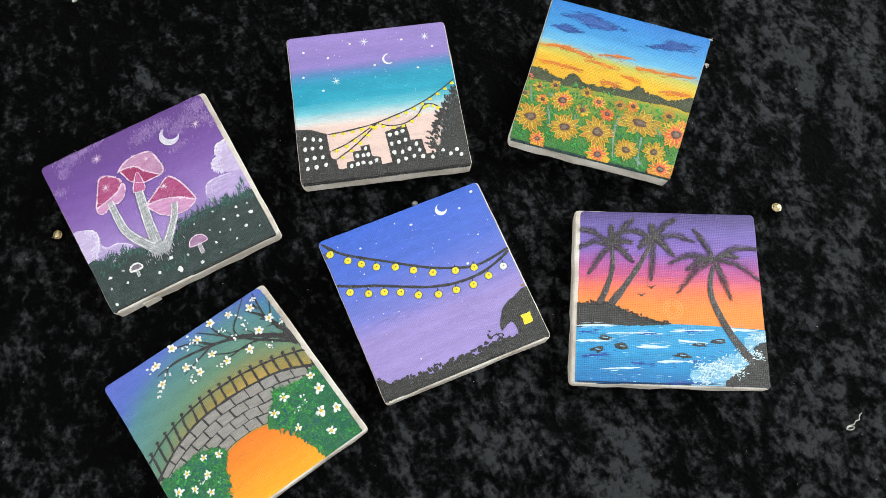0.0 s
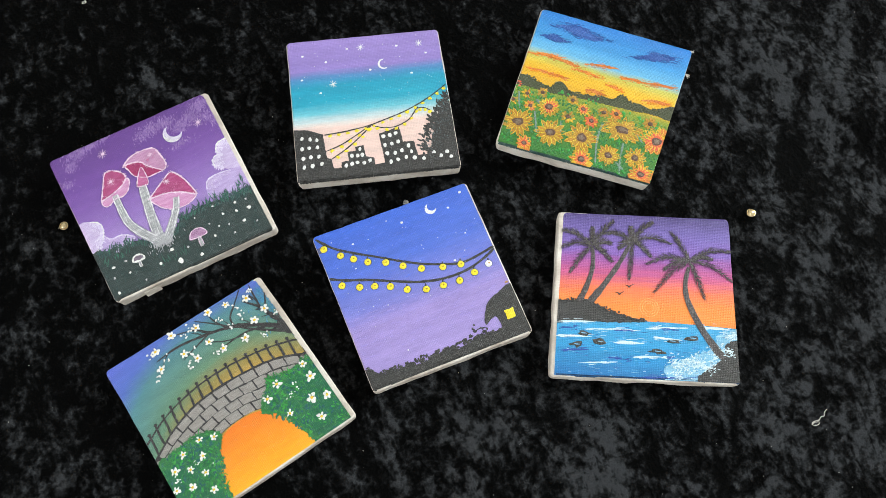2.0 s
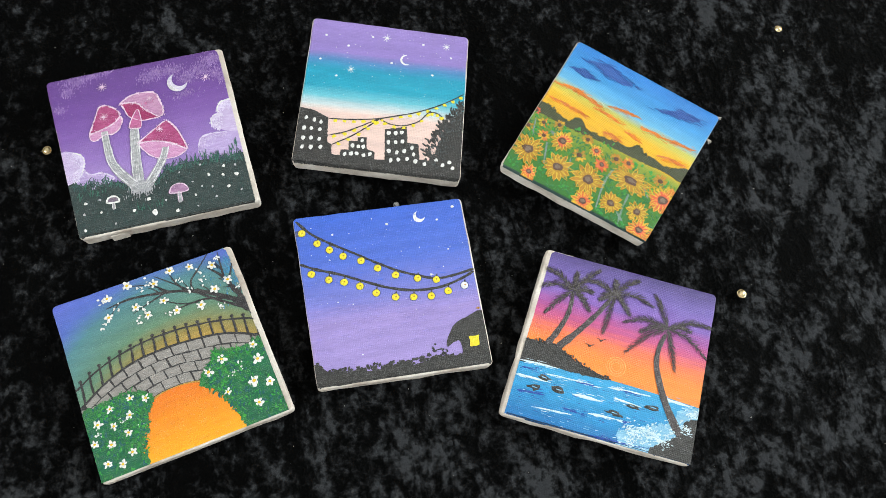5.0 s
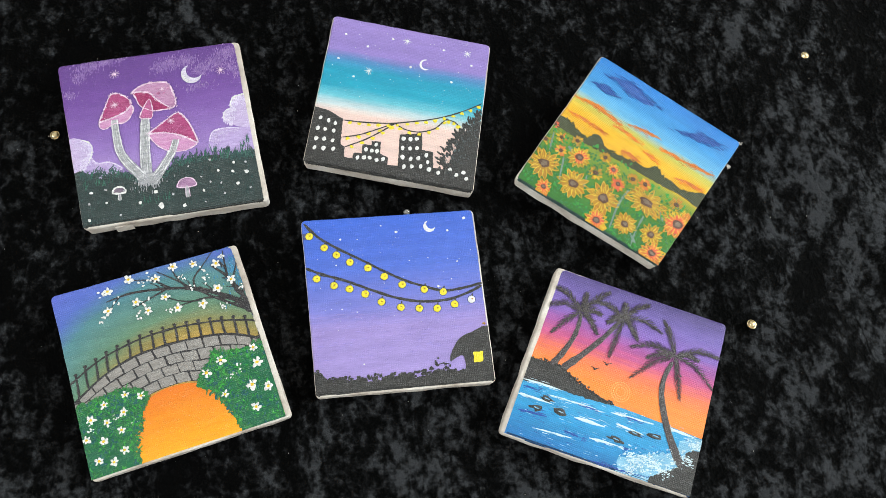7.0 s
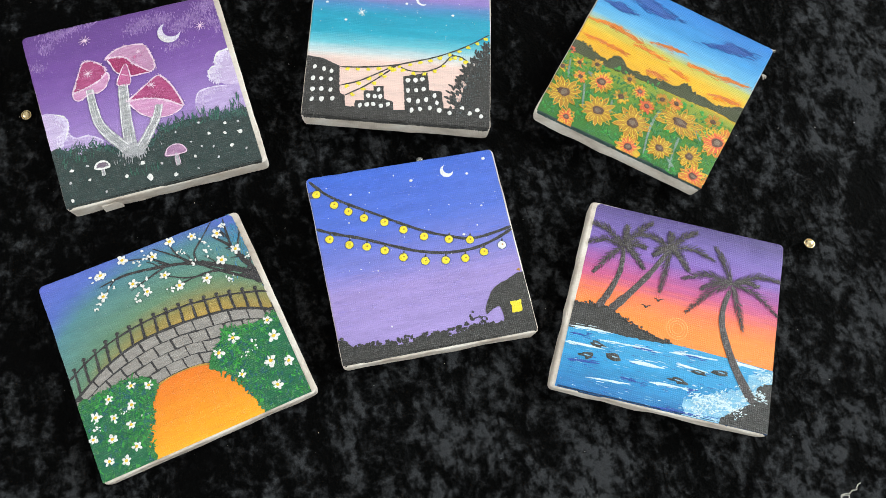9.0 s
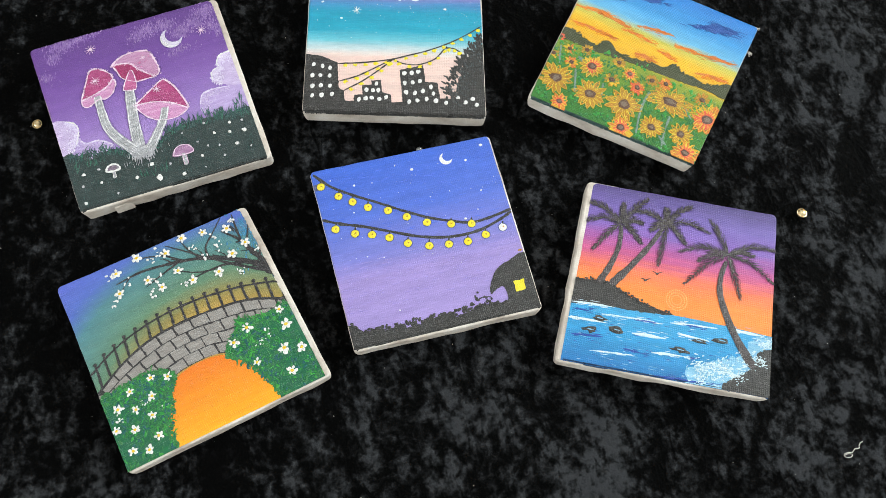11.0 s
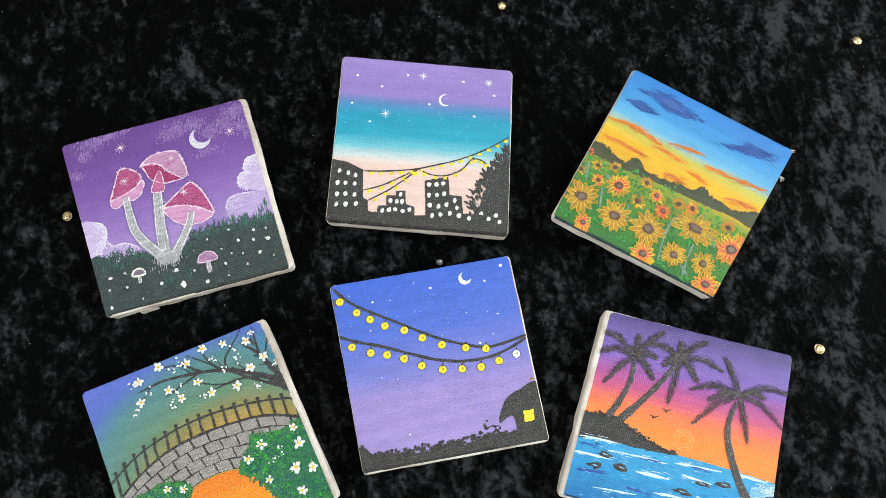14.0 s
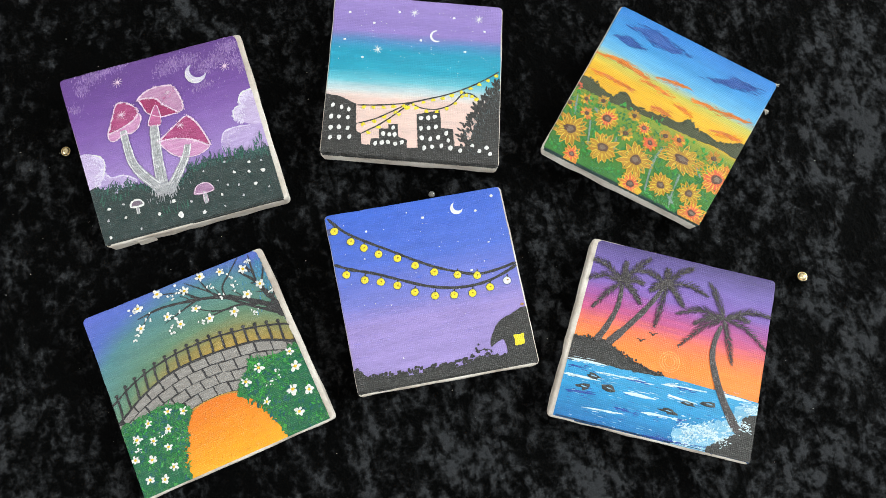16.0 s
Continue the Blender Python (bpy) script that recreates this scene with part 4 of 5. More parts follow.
def paint_sunflowers(root, place):
    B_ = lambda k: Brush(place, k)
    for pts in ([(-44.7, 42.1), (-32.9, 47.5), (-21.1, 48.8), (-10.8, 44.7), (0.6, 42.4), (-7.5, 38.1), (-21.6, 37.5), (-33.5, 40.6)], [(-46.5, 32.0), (-37.4, 36.0), (-26.3, 33.0), (-34.3, 30.1)], [(11.0, 33.7), (22.5, 39.3), (28.0, 44.9), (36.5, 44.2), (47.1, 44.9), (42.5, 40.0), (28.0, 36.2)]):
        o = sum((Vector(p) for p in pts), Vector((0, 0))) / len(pts)
        cloud = B_(1).fill([o + (Vector(p) - o) * 0.72 for p in pts], rough=0.5).done("cloud", SKY_BLUE, root, "dark blue dry-brushed cloud")
        w = B_(1.5)
        for _ in range(120):
            k = random.randrange(len(pts))
            q = Vector(pts[k]).lerp(Vector(pts[(k + 1) % len(pts)]), random.random())
            q = o + (q - o) * random.uniform(0.45, 1.05)
            w.line([q - Vector((1.2, 0)), q + Vector((random.uniform(0.6, 3.4), random.gauss(0.15, 0.35)))], random.uniform(0.25, 0.55), 0.15)
        tagged(w.done("dry_brush", SKY_BLUE, cloud), kind="stuff")
    for a, b_, w in (((-49.1, 16.5), (-27.2, 20.2), 3.2), ((-36.3, 18.1), (-14.2, 17.2), 3.0), ((-49.1, 5.8), (-23.9, 6.1), 2.6), ((-12.8, 20.1), (9.5, 24.2), 2.4), ((-20.1, 14.3), (2.2, 13.7), 2.6), ((3.9, 10.1), (15.9, 8.6), 2.4), ((11.3, 18.2), (29.9, 19.5), 2.4),
                     ((26.3, 18.6), (48.6, 22.3), 3.0), ((28.4, 6.0), (48.3, 9.3), 3.4), ((-7.2, 1.9), (5.3, 2.6), 3.6), ((-32.2, 6.4), (-19.8, 5.9), 2.4)):
        s = B_(1.2)
        u, v = Vector(a), Vector(b_)
        bump = random.uniform(0.4, 0.7)
        s.fill([u, u.lerp(v, 0.25) + Vector((0, w * 0.4)), u.lerp(v, bump) + Vector((0, w * 0.55)), u.lerp(v, 0.8) + Vector((0, w * 0.2)), v, u.lerp(v, 0.75) - Vector((0, w * 0.35)), u.lerp(v, 0.4) - Vector((0, w * 0.12))], rough=0.22)
        s = s.done("cloud", BURNT, root, "orange sunset cloud streak")
        e = B_(1.6)
        for _ in range(46):
            q = u.lerp(v, random.random()) + Vector((0, random.gauss(0.05, w * 0.36)))
            e.line([q, q + Vector((random.uniform(0.6, 3.0), random.gauss(0, 0.3)))], random.uniform(0.25, 0.6), 0.15, 0.2)
        tagged(e.done("dry_brush", random.choice((BURNT, ORANGE)), s), kind="stuff")
    field = B_(2)
    for _ in range(620):
        q = Vector((random.uniform(-49, 49), random.uniform(-49, -10)))
        field.dab(q, random.uniform(0.6, 1.6), random.uniform(0.4, 0.9), random.uniform(30, 150), 7)
    tagged(field.done("field", GREEN, root, "green dabbed field"), kind="stuff")
    bright = B_(2.1)
    for _ in range(420):
        q = Vector((random.uniform(-49, 49), random.uniform(-49, -14)))
        bright.line([q, q + Vector((random.gauss(0, 0.8), random.uniform(0.6, 2.4)))], random.uniform(0.3, 0.7), 0.2)
    tagged(bright.done("field_strokes", LEAF, root, "bright green grass strokes"), kind="stuff")
    light = B_(2.2)
    for _ in range(160):
        q = Vector((random.uniform(-49, 49), random.uniform(-22, -7)))
        light.dab(q, random.uniform(0.6, 1.4), 0.6, random.uniform(0, 180), 7)
    tagged(light.done("field", MOSS, root, "yellow-green far field"), kind="stuff")
    B_(3).fill([(-51.8, -7.4), (-50.0, -2.4), (-46.8, 0.1), (-35.8, -2.2), (-28.2, -2.9), (-25.7, 1.6), (-21.1, 2.2), (-15.6, -2.2), (-2.2, -0.9), (5.4, 0.8), (11.6, 1.2), (16.4, 6.1), (22.9, 2.5), (29.7, 3.2), (36.7, 1.8), (43.4, 4.3), (51.3, 9.4),
               (52.8, -2.2), (39.9, -1.6), (17.1, -3.5), (-6.2, -4.9), (-28.9, -7.6)], rough=0.3, n=4).done("tree_line", OLIVE, root, "dark olive row of trees")
    tuft = B_(3.2)
    crest = [(-51.1, -4.1), (-46.7, -0.3), (-35.7, -2.5), (-28.2, -2.9), (-24.9, 1.7), (-15.6, -2.2), (-2.2, -0.9), (11.6, 1.2), (16.7, 5.4), (22.9, 2.5), (36.7, 1.8), (49.2, 7.2)]
    for i in range(150):
        q = lerp_line(crest, random.random()) + Vector((0, random.gauss(-0.3, 0.7)))
        tuft.dab(q, random.uniform(0.4, 0.9), random.uniform(0.3, 0.8), random.uniform(0, 180), 7, 0.2)
    tagged(tuft.done("foliage", OLIVE, root, "dark olive leaf tufts"), kind="stuff")
    leaves = B_(3)
    for p in ((-48.1, -11.2), (-43.9, -21.0), (-20.9, -6.0), (0.4, -6.1), (22.2, -5.7), (31.2, -8.1), (42.9, -9.5), (-26.9, -11.4), (-36.8, -11.8), (36.1, -18.3), (20.9, -27.2), (-10.0, -43.5), (-28.5, -42.0), (14.4, -45.3), (-28.0, -28.2), (27.4, -47.9), (-45.9, -46.5), (-3.9, -46.1)):
        for _ in range(5):
            leaves.dab((p[0] + random.gauss(0, 1.8), p[1] + random.gauss(0, 1.8)), random.uniform(0.8, 1.5), random.uniform(0.5, 0.9), random.uniform(0, 180), 8)
    tagged(leaves.done("leaves", LEAF, root, "bright green leaf dabs"), kind="stuff")
    for pts in ([(10.3, -16.1), (9.2, -28.9), (12.3, -45.8)], [(-33.4, -23.4), (-28.3, -37.4)], [(25.6, -27.2), (26.5, -38.5), (28.4, -48.5)], [(-47.1, -12.9), (-43.3, -24.4)], [(-15.8, -24.8), (-13.8, -32.5)], [(24.1, -41.3), (29.8, -45.0)], [(32.3, -18.5), (36.9, -23.1)], [(-35.0, -15.2), (-27.6, -17.8)]):
        B_(3.4).line(pts, 1.6, 1.2, 0.25).done("flower_stem", STEEL, root)
    for p, r, m, q in (((-41.3, -34.0), 8.6, PETAL, 1), ((-20.1, -34.8), 8.4, PETAL, 1), ((-0.3, -31.9), 9, PETAL, 1), ((22.4, -18.2), 12, PETAL, 0.66), ((18.7, -38.3), 6.4, PETAL, 1), ((34.9, -34.9), 6, PETAL, 1), ((45.3, -19.5), 8.5, BURNT, 1), ((3.3, -46.4), 6.4, BURNT, 1),
                       ((-33.7, -47.1), 4.8, BURNT, 1), ((-25.7, -17.5), 6.4, OCHRE, 1), ((-12.6, -8.1), 3.4, OCHRE, 1), ((-12.3, -20.3), 4, OCHRE, 1), ((-4.5, -12.1), 4.2, OCHRE, 1), ((8.4, -10.1), 3.6, PETAL, 1), ((-37.4, -20.5), 3.6, BURNT, 1),
                       ((-41.6, -12.6), 3.2, BURNT, 1), ((-48.8, -19.6), 3.2, OCHRE, 1), ((-32.3, -8.8), 3.4, OCHRE, 1), ((2.4, -18.5), 4.4, RUST, 1), ((16.4, -8.6), 3.6, BURNT, 1), ((38.6, -8.7), 4, PETAL, 1), ((41.2, -44.6), 6.4, BURNT, 1), ((-49.4, -7.3), 2.6, RUST, 1)):
        sunflower(root, place, p, r, m, BROWN, q)


def blossom(root, place, p, r, turn=None):
    turn = random.uniform(0, 72) if turn is None else turn
    f = Brush(place, 9).dab(p, r * 0.34, r * 0.28).done("blossom", BLOSSOM_HEART, root, "white five-petalled blossom with a yellow centre")
    for i in range(5):
        a = radians(turn + 72 * i + random.uniform(-12, 12))
        k = r * random.uniform(0.8, 1.1)
        Brush(place, 7).dab((p[0] + k * 0.56 * math.cos(a), p[1] + k * 0.56 * math.sin(a)), k * 0.48, k * random.uniform(0.26, 0.38), math.degrees(a), 9, 0.14).done("petal", WHITE, f)
    return f


def paint_bridge(root, place):
    B_ = lambda k: Brush(place, k)
    outer = [(-55.9, -11.5), (-48.2, -7.1), (-34.1, 0.6), (-17.5, 5.6), (1.3, 6.5), (19.7, 4.8), (31.6, 2.3), (42.8, -2.6), (50.7, -7.8)]
    inner = [(-49.9, -24.3), (-41.6, -20.6), (-30.6, -18.9), (-18.8, -17.4), (-7.8, -15.5), (5.3, -15.7), (16.7, -19.1), (30.1, -21.3), (51.1, -25.3)]
    rail = [(-55.8, -0.1), (-49.2, 2.3), (-39.8, 7.2), (-28.1, 11.2), (-12.0, 14.0), (3.7, 14.3), (17.5, 12.9), (34.0, 9.6), (52.1, 3.6)]
    wall = B_(1).fill(outer + inner[::-1], n=6).done("bridge", TWIG, root, "grey stone footbridge with dark joints")
    rows = 4
    for r in range(rows):
        n, off = 13, (0.5 if r % 2 else 0.0)
        for i in range(n + 1):
            t0, t1 = max((i - off) / n, 0), min((i + 1 - off) / n, 1)
            if t1 - t0 < 0.02:
                continue
            t0, t1 = t0 + random.uniform(0.002, 0.006), t1 - random.uniform(0.002, 0.006)
            u0, u1 = (r + random.uniform(0.03, 0.09)) / rows, (r + random.uniform(0.92, 0.98)) / rows
            edge = lambda t, u: lerp_line(outer, t).lerp(lerp_line(inner, t), u)
            mid = 0.5 * (t0 + t1)
            B_(2).fill([edge(t0, u0), edge(mid, u0 + random.uniform(-0.01, 0.01)), edge(t1, u0), edge(t1, u1), edge(mid, u1), edge(t0, u1)], smooth=False, rough=0.1).done("stone", STONE, wall)
    glow = B_(0.6)
    for _ in range(150):
        q = Vector((random.gauss(46, 4.5), random.gauss(33, 8)))
        glow.line([q, q + Vector((random.gauss(0, 0.8), random.uniform(1.0, 3.4)))], random.uniform(0.4, 1.1), 0.2)
    tagged(glow.done("sky_brushwork", CORNER_BLUE, root, "brighter blue brush strokes"), kind="stuff")
    fence = B_(3).line(rail, 0.9, 1.0, 0.2).line(outer, 1.2, 1.2, 0.15).done("fence_rail", TWIG, root, "dark arched fence rails")
    for i in range(18):
        t = (i + 0.5) / 18
        a, b_ = lerp_line(rail, t), lerp_line(outer, t)
        up = (a - b_) * 0.22
        B_(3.5).line([b_, a.lerp(b_, 0.4) + Vector((random.gauss(0, 0.2), 0)), a + up], 1.3, 1.1, 0.12).dab(a + up, 1.0, 0.9).done("fence_post", TWIG, fence)
    B_(4).fill([(-28.7, -49.0), (-27.7, -38.4), (-23.5, -29.1), (-18.5, -21.7), (-12.7, -17.3), (-3.9, -15.8), (6.5, -16.8), (13.5, -20.4), (18.2, -26.9), (20.8, -32.5), (23.8, -38.3), (24.8, -42.9), (30.1, -49.3)], n=4).done("path", PATH, root, "bright orange path under the arch")
    bushes = (([(-50.1, -13.9), (-43.3, -11.0), (-35.6, -10.1), (-26.6, -10.0), (-19.6, -11.9), (-15.4, -16.2), (-18.8, -21.6), (-23.5, -29.1), (-27.9, -38.2), (-27.7, -49.5), (-50.4, -49.0)], 300), ([(22.9, -5.0), (27.9, -9.0), (34.4, -8.6), (40.7, -8.9), (49.4, -9.7), (53.3, -50.6), (29.0, -48.8), (25.4, -42.8), (23.5, -33.6), (20.6, -27.2), (16.2, -23.5), (11.8, -19.7), (13.3, -15.0), (18.0, -12.3), (20.8, -8.5)], 330))
    for pts, n in bushes:
        bush = B_(5).fill(pts, rough=0.5, n=4).done("bush", TEAL_LEAF, root, "dabbed dark green bush")
        for m in (GREEN, LEAF, GREEN):
            lv = B_(5.5)
            for _ in range(n):
                a, b_, c = (Vector(random.choice(pts)) for _ in range(3))
                k, j = sorted((random.random(), random.random()))
                q = a * k + b_ * (j - k) + c * (1 - j)
                lv.line([q, q + Vector((random.gauss(0, 1.2), random.gauss(0.4, 1.2)))], random.uniform(0.5, 0.9), 0.3, 0.2)
            tagged(lv.done("leaves", m, bush), kind="stuff")
        for m, k, up in ((TEAL_LEAF, n // 2, 0.0), (BLUE_LEAF, n // 3, 0.02), (GREEN, n // 3, 0.04), (LEAF, n // 7, 0.06)):
            lv = B_(5.8)
            for _ in range(k):
                a, b_, c = (Vector(random.choice(pts)) for _ in range(3))
                i, j = sorted((random.random(), random.random()))
                q = a * i + b_ * (j - i) + c * (1 - j)
                lv.dab(q, random.uniform(0.9, 1.7), random.uniform(0.45, 0.8), random.uniform(20, 160), 8, 0.14, up)
            tagged(lv.done("leaves", m, bush), kind="stuff")
        ed = B_(6)
        for q in bend(pts, True, 8):
            for _ in range(2):
                s = q + Vector((random.gauss(0, 0.45), random.gauss(0, 0.45)))
                ed.dab(s, random.uniform(0.8, 1.5), random.uniform(0.45, 0.75), random.uniform(20, 160), 8, 0.14)
        tagged(ed.done("leaf_edge", GREEN, bush), kind="stuff")
    for pts, w0, w1 in (([(52.3, 4.3), (49.6, 9.5), (45.4, 14.7)], 5.5, 3.6), ([(47.6, 11.4), (37.1, 19.1), (24.9, 29.3)], 2.2, 0.9), ([(55.5, 5.8), (43.2, 17.7), (32.9, 26.0), (19.1, 33.3), (4.4, 37.5), (-10.6, 40.0), (-23.9, 39.2)], 3.2, 0.7), ([(51.6, 8.7), (43.8, 24.5), (40.3, 33.7), (33.6, 42.1)], 3.4, 0.7), ([(19.1, 33.3), (14.9, 40.3), (12.4, 49.1)], 1.3, 0.5), ([(22.6, 32.0), (23.1, 37.8), (29.5, 43.7), (36.1, 49.8)], 1.3, 0.4),
                        ([(40.6, 33.6), (41.0, 40.6), (41.7, 49.0)], 1.4, 0.5), ([(41.7, 28.9), (45.4, 36.0), (48.8, 42.5)], 1.4, 0.5), ([(37.9, 21.3), (26.2, 25.2), (10.9, 25.2)], 1.5, 0.5), ([(10.4, 36.1), (1.5, 43.6), (-9.2, 47.1)], 1.2, 0.4), ([(7.3, 36.3), (-2.3, 33.9), (-11.2, 31.3)], 1.1, 0.4), ([(22.9, 24.8), (14.1, 27.3), (4.7, 33.2)], 0.9, 0.4),
                        ([(-4.5, 39.3), (-15.2, 40.2), (-22.7, 34.6)], 0.9, 0.4), ([(19.4, 34.3), (12.0, 41.5), (5.0, 47.8)], 0.9, 0.4), ([(43.4, 18.3), (48.8, 26.7), (50.0, 34.1)], 1.4, 0.4)):
        B_(3).line(pts, w0, w1, 0.12).done("branch", TWIG, root, "dark bare branch")
    for a, b_ in (((51.0, 10.0), (40.3, 33.7)), ((48.1, 12.9), (27.2, 28.3)), ((32.9, 26.0), (1.6, 38.6)), ((45.0, 23.0), (39.0, 39.6))):
        for i in range(5):
            q = Vector(a).lerp(Vector(b_), (i + random.random()) / 5)
            t = q + Vector((random.uniform(-7, -1), random.uniform(2, 8)))
            B_(3.2).line([q, q.lerp(t, 0.5) + Vector((0.8, 0)), t], 0.8, 0.3, 0.15).done("twig", TWIG, root)
    for p, r in (((-9.9, 47.8), 2.7), ((14.0, 47.8), 2.7), ((24.7, 46.0), 2.5), ((36.6, 42.4), 2.8), ((3.8, 43.7), 2.6), ((-21.8, 44.6), 2.6), ((-9.1, 34.3), 2.6), ((-23.8, 34.0), 2.6), ((-4.1, 27.8), 2.5), ((6.1, 32.3), 2.6), ((10.9, 24.4), 2.8), ((24.1, 22.6), 2.8), ((33.8, 28.5), 2.8), ((42.1, 31.2), 2.6),
                 ((42.9, -9.1), 2.7), ((42.9, -17.5), 3.0), ((37.3, -28.2), 3.2), ((45.0, -31.7), 2.8), ((36.1, -40.2), 2.8), ((16.3, -14.6), 3.0), ((24.9, -10.5), 3.0), ((22.6, -28.7), 2.4)):
        blossom(root, place, p, r)
    for p, r in (((-18.2, -15.4), 2.6), ((-25.7, -12.3), 2.5), ((-36.8, -14.1), 2.3), ((-28.2, -20.8), 2.5), ((-44.8, -19.6), 2.7), ((-37.3, -23.4), 2.4), ((-31.3, -29.3), 2.4), ((-48.8, -28.8), 2.3), ((-41.0, -32.1), 2.5), ((-32.2, -39.6), 2.4), ((-45.2, -40.9), 2.4), ((-38.4, -43.7), 2.4)):
        blossom(root, place, p, r)
    for p in ((-4.2, 43.4), (-17.0, 37.4), (-4.9, 32.6), (21.7, 33.4), (16.3, 39.8), (28.7, 35.9), (30.4, 41.3), (32.7, 17.4), (40.5, 46.2), (29.1, -20.5), (33.8, -17.8), (-25.6, 44.3), (-28.1, 30.7), (0.6, 46.0), (45.7, 25.2), (-9.2, 27.4), (5.7, 24.8), (-33.0, -22.0), (-24.3, -27.9), (-44.8, -24.9)):
        c = B_(6)
        for _ in range(6):
            c.dab((p[0] + random.gauss(0, 1.3), p[1] + random.gauss(0, 1.3)), random.uniform(0.35, 0.9), random.uniform(0.3, 0.7), random.uniform(0, 180), 8)
        tagged(c.done("bud_cluster", WHITE, root, "cluster of small white buds"), kind="stuff")


def paint_lanterns(root, place):
    B_ = lambda k: Brush(place, k)
    one = [(-48.9, 48.9), (-41.2, 40.1), (-30.7, 32.6), (-18.7, 25.3), (-8.2, 18.6), (3.9, 11.6), (14.6, 7.0), (25.6, 3.3), (35.5, 3.5), (48.6, 5.7)]
    two = [(-49.4, 22.6), (-40.6, 18.3), (-28.3, 13.7), (-13.2, 6.7), (-1.0, 1.5), (13.2, -2.0), (27.9, -2.2), (40.0, 0.8), (48.4, 4.3)]
    ends = (((-46.3, 41.2), (-38.4, 33.8), (-31.9, 29.0), (-24.7, 24.1), (-14.9, 19.9), (-6.2, 14.2), (3.4, 8.6), (15.6, 4.8), (26.1, 2.5)), ((-43.8, 16.0), (-34.5, 11.3), (-26.1, 8.6), (-17.6, 5.0), (-9.0, -0.3), (1.4, -4.3), (11.6, -5.8), (21.6, -6.7), (31.7, -5.2), (41.6, -3.3)))
    for w, bulbs in zip((one, two), ends):
        wire = B_(1).line(w, 1.5, 1.5, 0.12).done("light_wire", BLACKISH, root, "dark wire hung with yellow bulbs")
        for p in bulbs:
            pale = w is two and p is bulbs[-1]
            B_(1.2).fill([(p[0] + 2.45 * math.cos(radians(a)), p[1] + 2.4 * math.sin(radians(a))) for a in range(0, 360, 45)], n=3).done("bulb_halo", INDIGO, wire)
            bulb = B_(2.6).dab(p, 2.1, 2.05, 0, 16, 0.04).done("light_bulb", WHITE if pale else YELLOW, wire)
            B_(6).dab((p[0] + 0.3, p[1] + 0.2), 0.5, 0.4, 0, 7, 0.2).done("bulb_spot", OCHRE, bulb)
            B_(1.5).line([(p[0] + 0.5, p[1] + 2), (p[0] + 0.9, p[1] + 3.4)], 1.0, 0.7).done("bulb_cap", BLACKISH, bulb)
    for m, low, high in ((STREAK_BLUE, 6, 46), (STREAK_VIOLET, -30, -4)):
        st = B_(0.4)
        for _ in range(150):
            q = Vector((random.uniform(-48, 46), random.uniform(low, high)))
            st.line([q, q + Vector((random.uniform(1.5, 6), random.gauss(0, 0.25)))], random.uniform(0.25, 0.6), 0.15)
        tagged(st.done("sky_brushwork", m, root, "thin brush strokes in the sky"), kind="stuff")
    hut = B_(2.7).fill([(25.4, -37.0), (28.3, -29.6), (32.5, -24.7), (39.2, -21.8), (51.0, -20.6), (49.0, -49.1), (32.3, -48.7), (33.6, -41.8), (33.2, -35.0), (29.6, -35.1)], n=4, rough=0.12).done("hut", BLACKISH, root, "charcoal hut with a lit window")
    B_(3.6).fill([(38.7, -33.2), (44.3, -33.1), (43.8, -38.9), (38.3, -39.0)], smooth=False, rough=0.15).done("lit_window", YELLOW, hut)
    h = B_(2).fill([(-48.6, -36.7), (-45.4, -35.7), (-42.8, -39.9), (-38.8, -42.1), (-35.5, -40.4), (-32.1, -43.2), (-25.1, -41.8), (-18.9, -44.0), (-7.8, -43.3), (-0.5, -41.2), (4.1, -44.2), (13.2, -42.8), (17.3, -40.9), (22.3, -43.6), (27.4, -41.8), (48.1, -45.8), (48.0, -49.3), (-46.6, -47.7)], n=3, rough=0.3)
    base, top = (Vector((-47.3, -41.3)), Vector((35.3, -43.1)))
    for _ in range(190):
        t = random.random()
        q = base.lerp(top, t) + Vector((0, random.uniform(-2.5, 0.6 + 1.3 * abs(math.sin(t * 21)))))
        h.dab(q, random.uniform(0.7, 1.5), random.uniform(0.5, 1.2), random.uniform(0, 180), 8, 0.2)
    for p in ((18.0, -37.1), (23.1, -39.2), (15.0, -39.9), (20.4, -42.0), (1.8, -42.3), (-35.5, -40.4), (-46.7, -36.4)):
        for _ in range(6):
            h.dab((p[0] + random.gauss(0, 1.4), p[1] + random.gauss(0, 0.9)), random.uniform(0.5, 1.0), 0.6, random.uniform(0, 180), 8, 0.2)
    h.line([(17.8, -38.4), (21.7, -37.7), (25.4, -38.6)], 0.7, 0.4)
    h.done("hedge", BLACKISH, root, "charcoal hedge silhouette")
    B_(1).moon((22.4, 42.0), 3.5, 45, 0.5).done("moon", WHITE, root, "white crescent moon")
    for p, r in (((2.9, 40.1), 0.9), ((32.6, 38.7), 0.8), ((43.0, 45.5), 1.0), ((-29.1, 38.0), 0.7), ((36.1, 19.7), 0.6), ((23.7, 5.9), 0.8), ((-5.4, 44.5), 0.4), ((-32.6, 22.9), 0.5), ((-40.8, 43.5), 0.4), ((-19.6, 37.3), 0.35), ((8.8, 22.3), 0.35), ((19.6, 23.2), 0.35), ((31.6, 9.6), 0.4), ((-31.1, -2.6), 0.4), ((-22.8, -4.9), 0.4), ((-21.5, -34.1), 0.45)):
        B_(1.2).dab(p, r, r * 0.85).done("star", WHITE, root)
    d = B_(1)
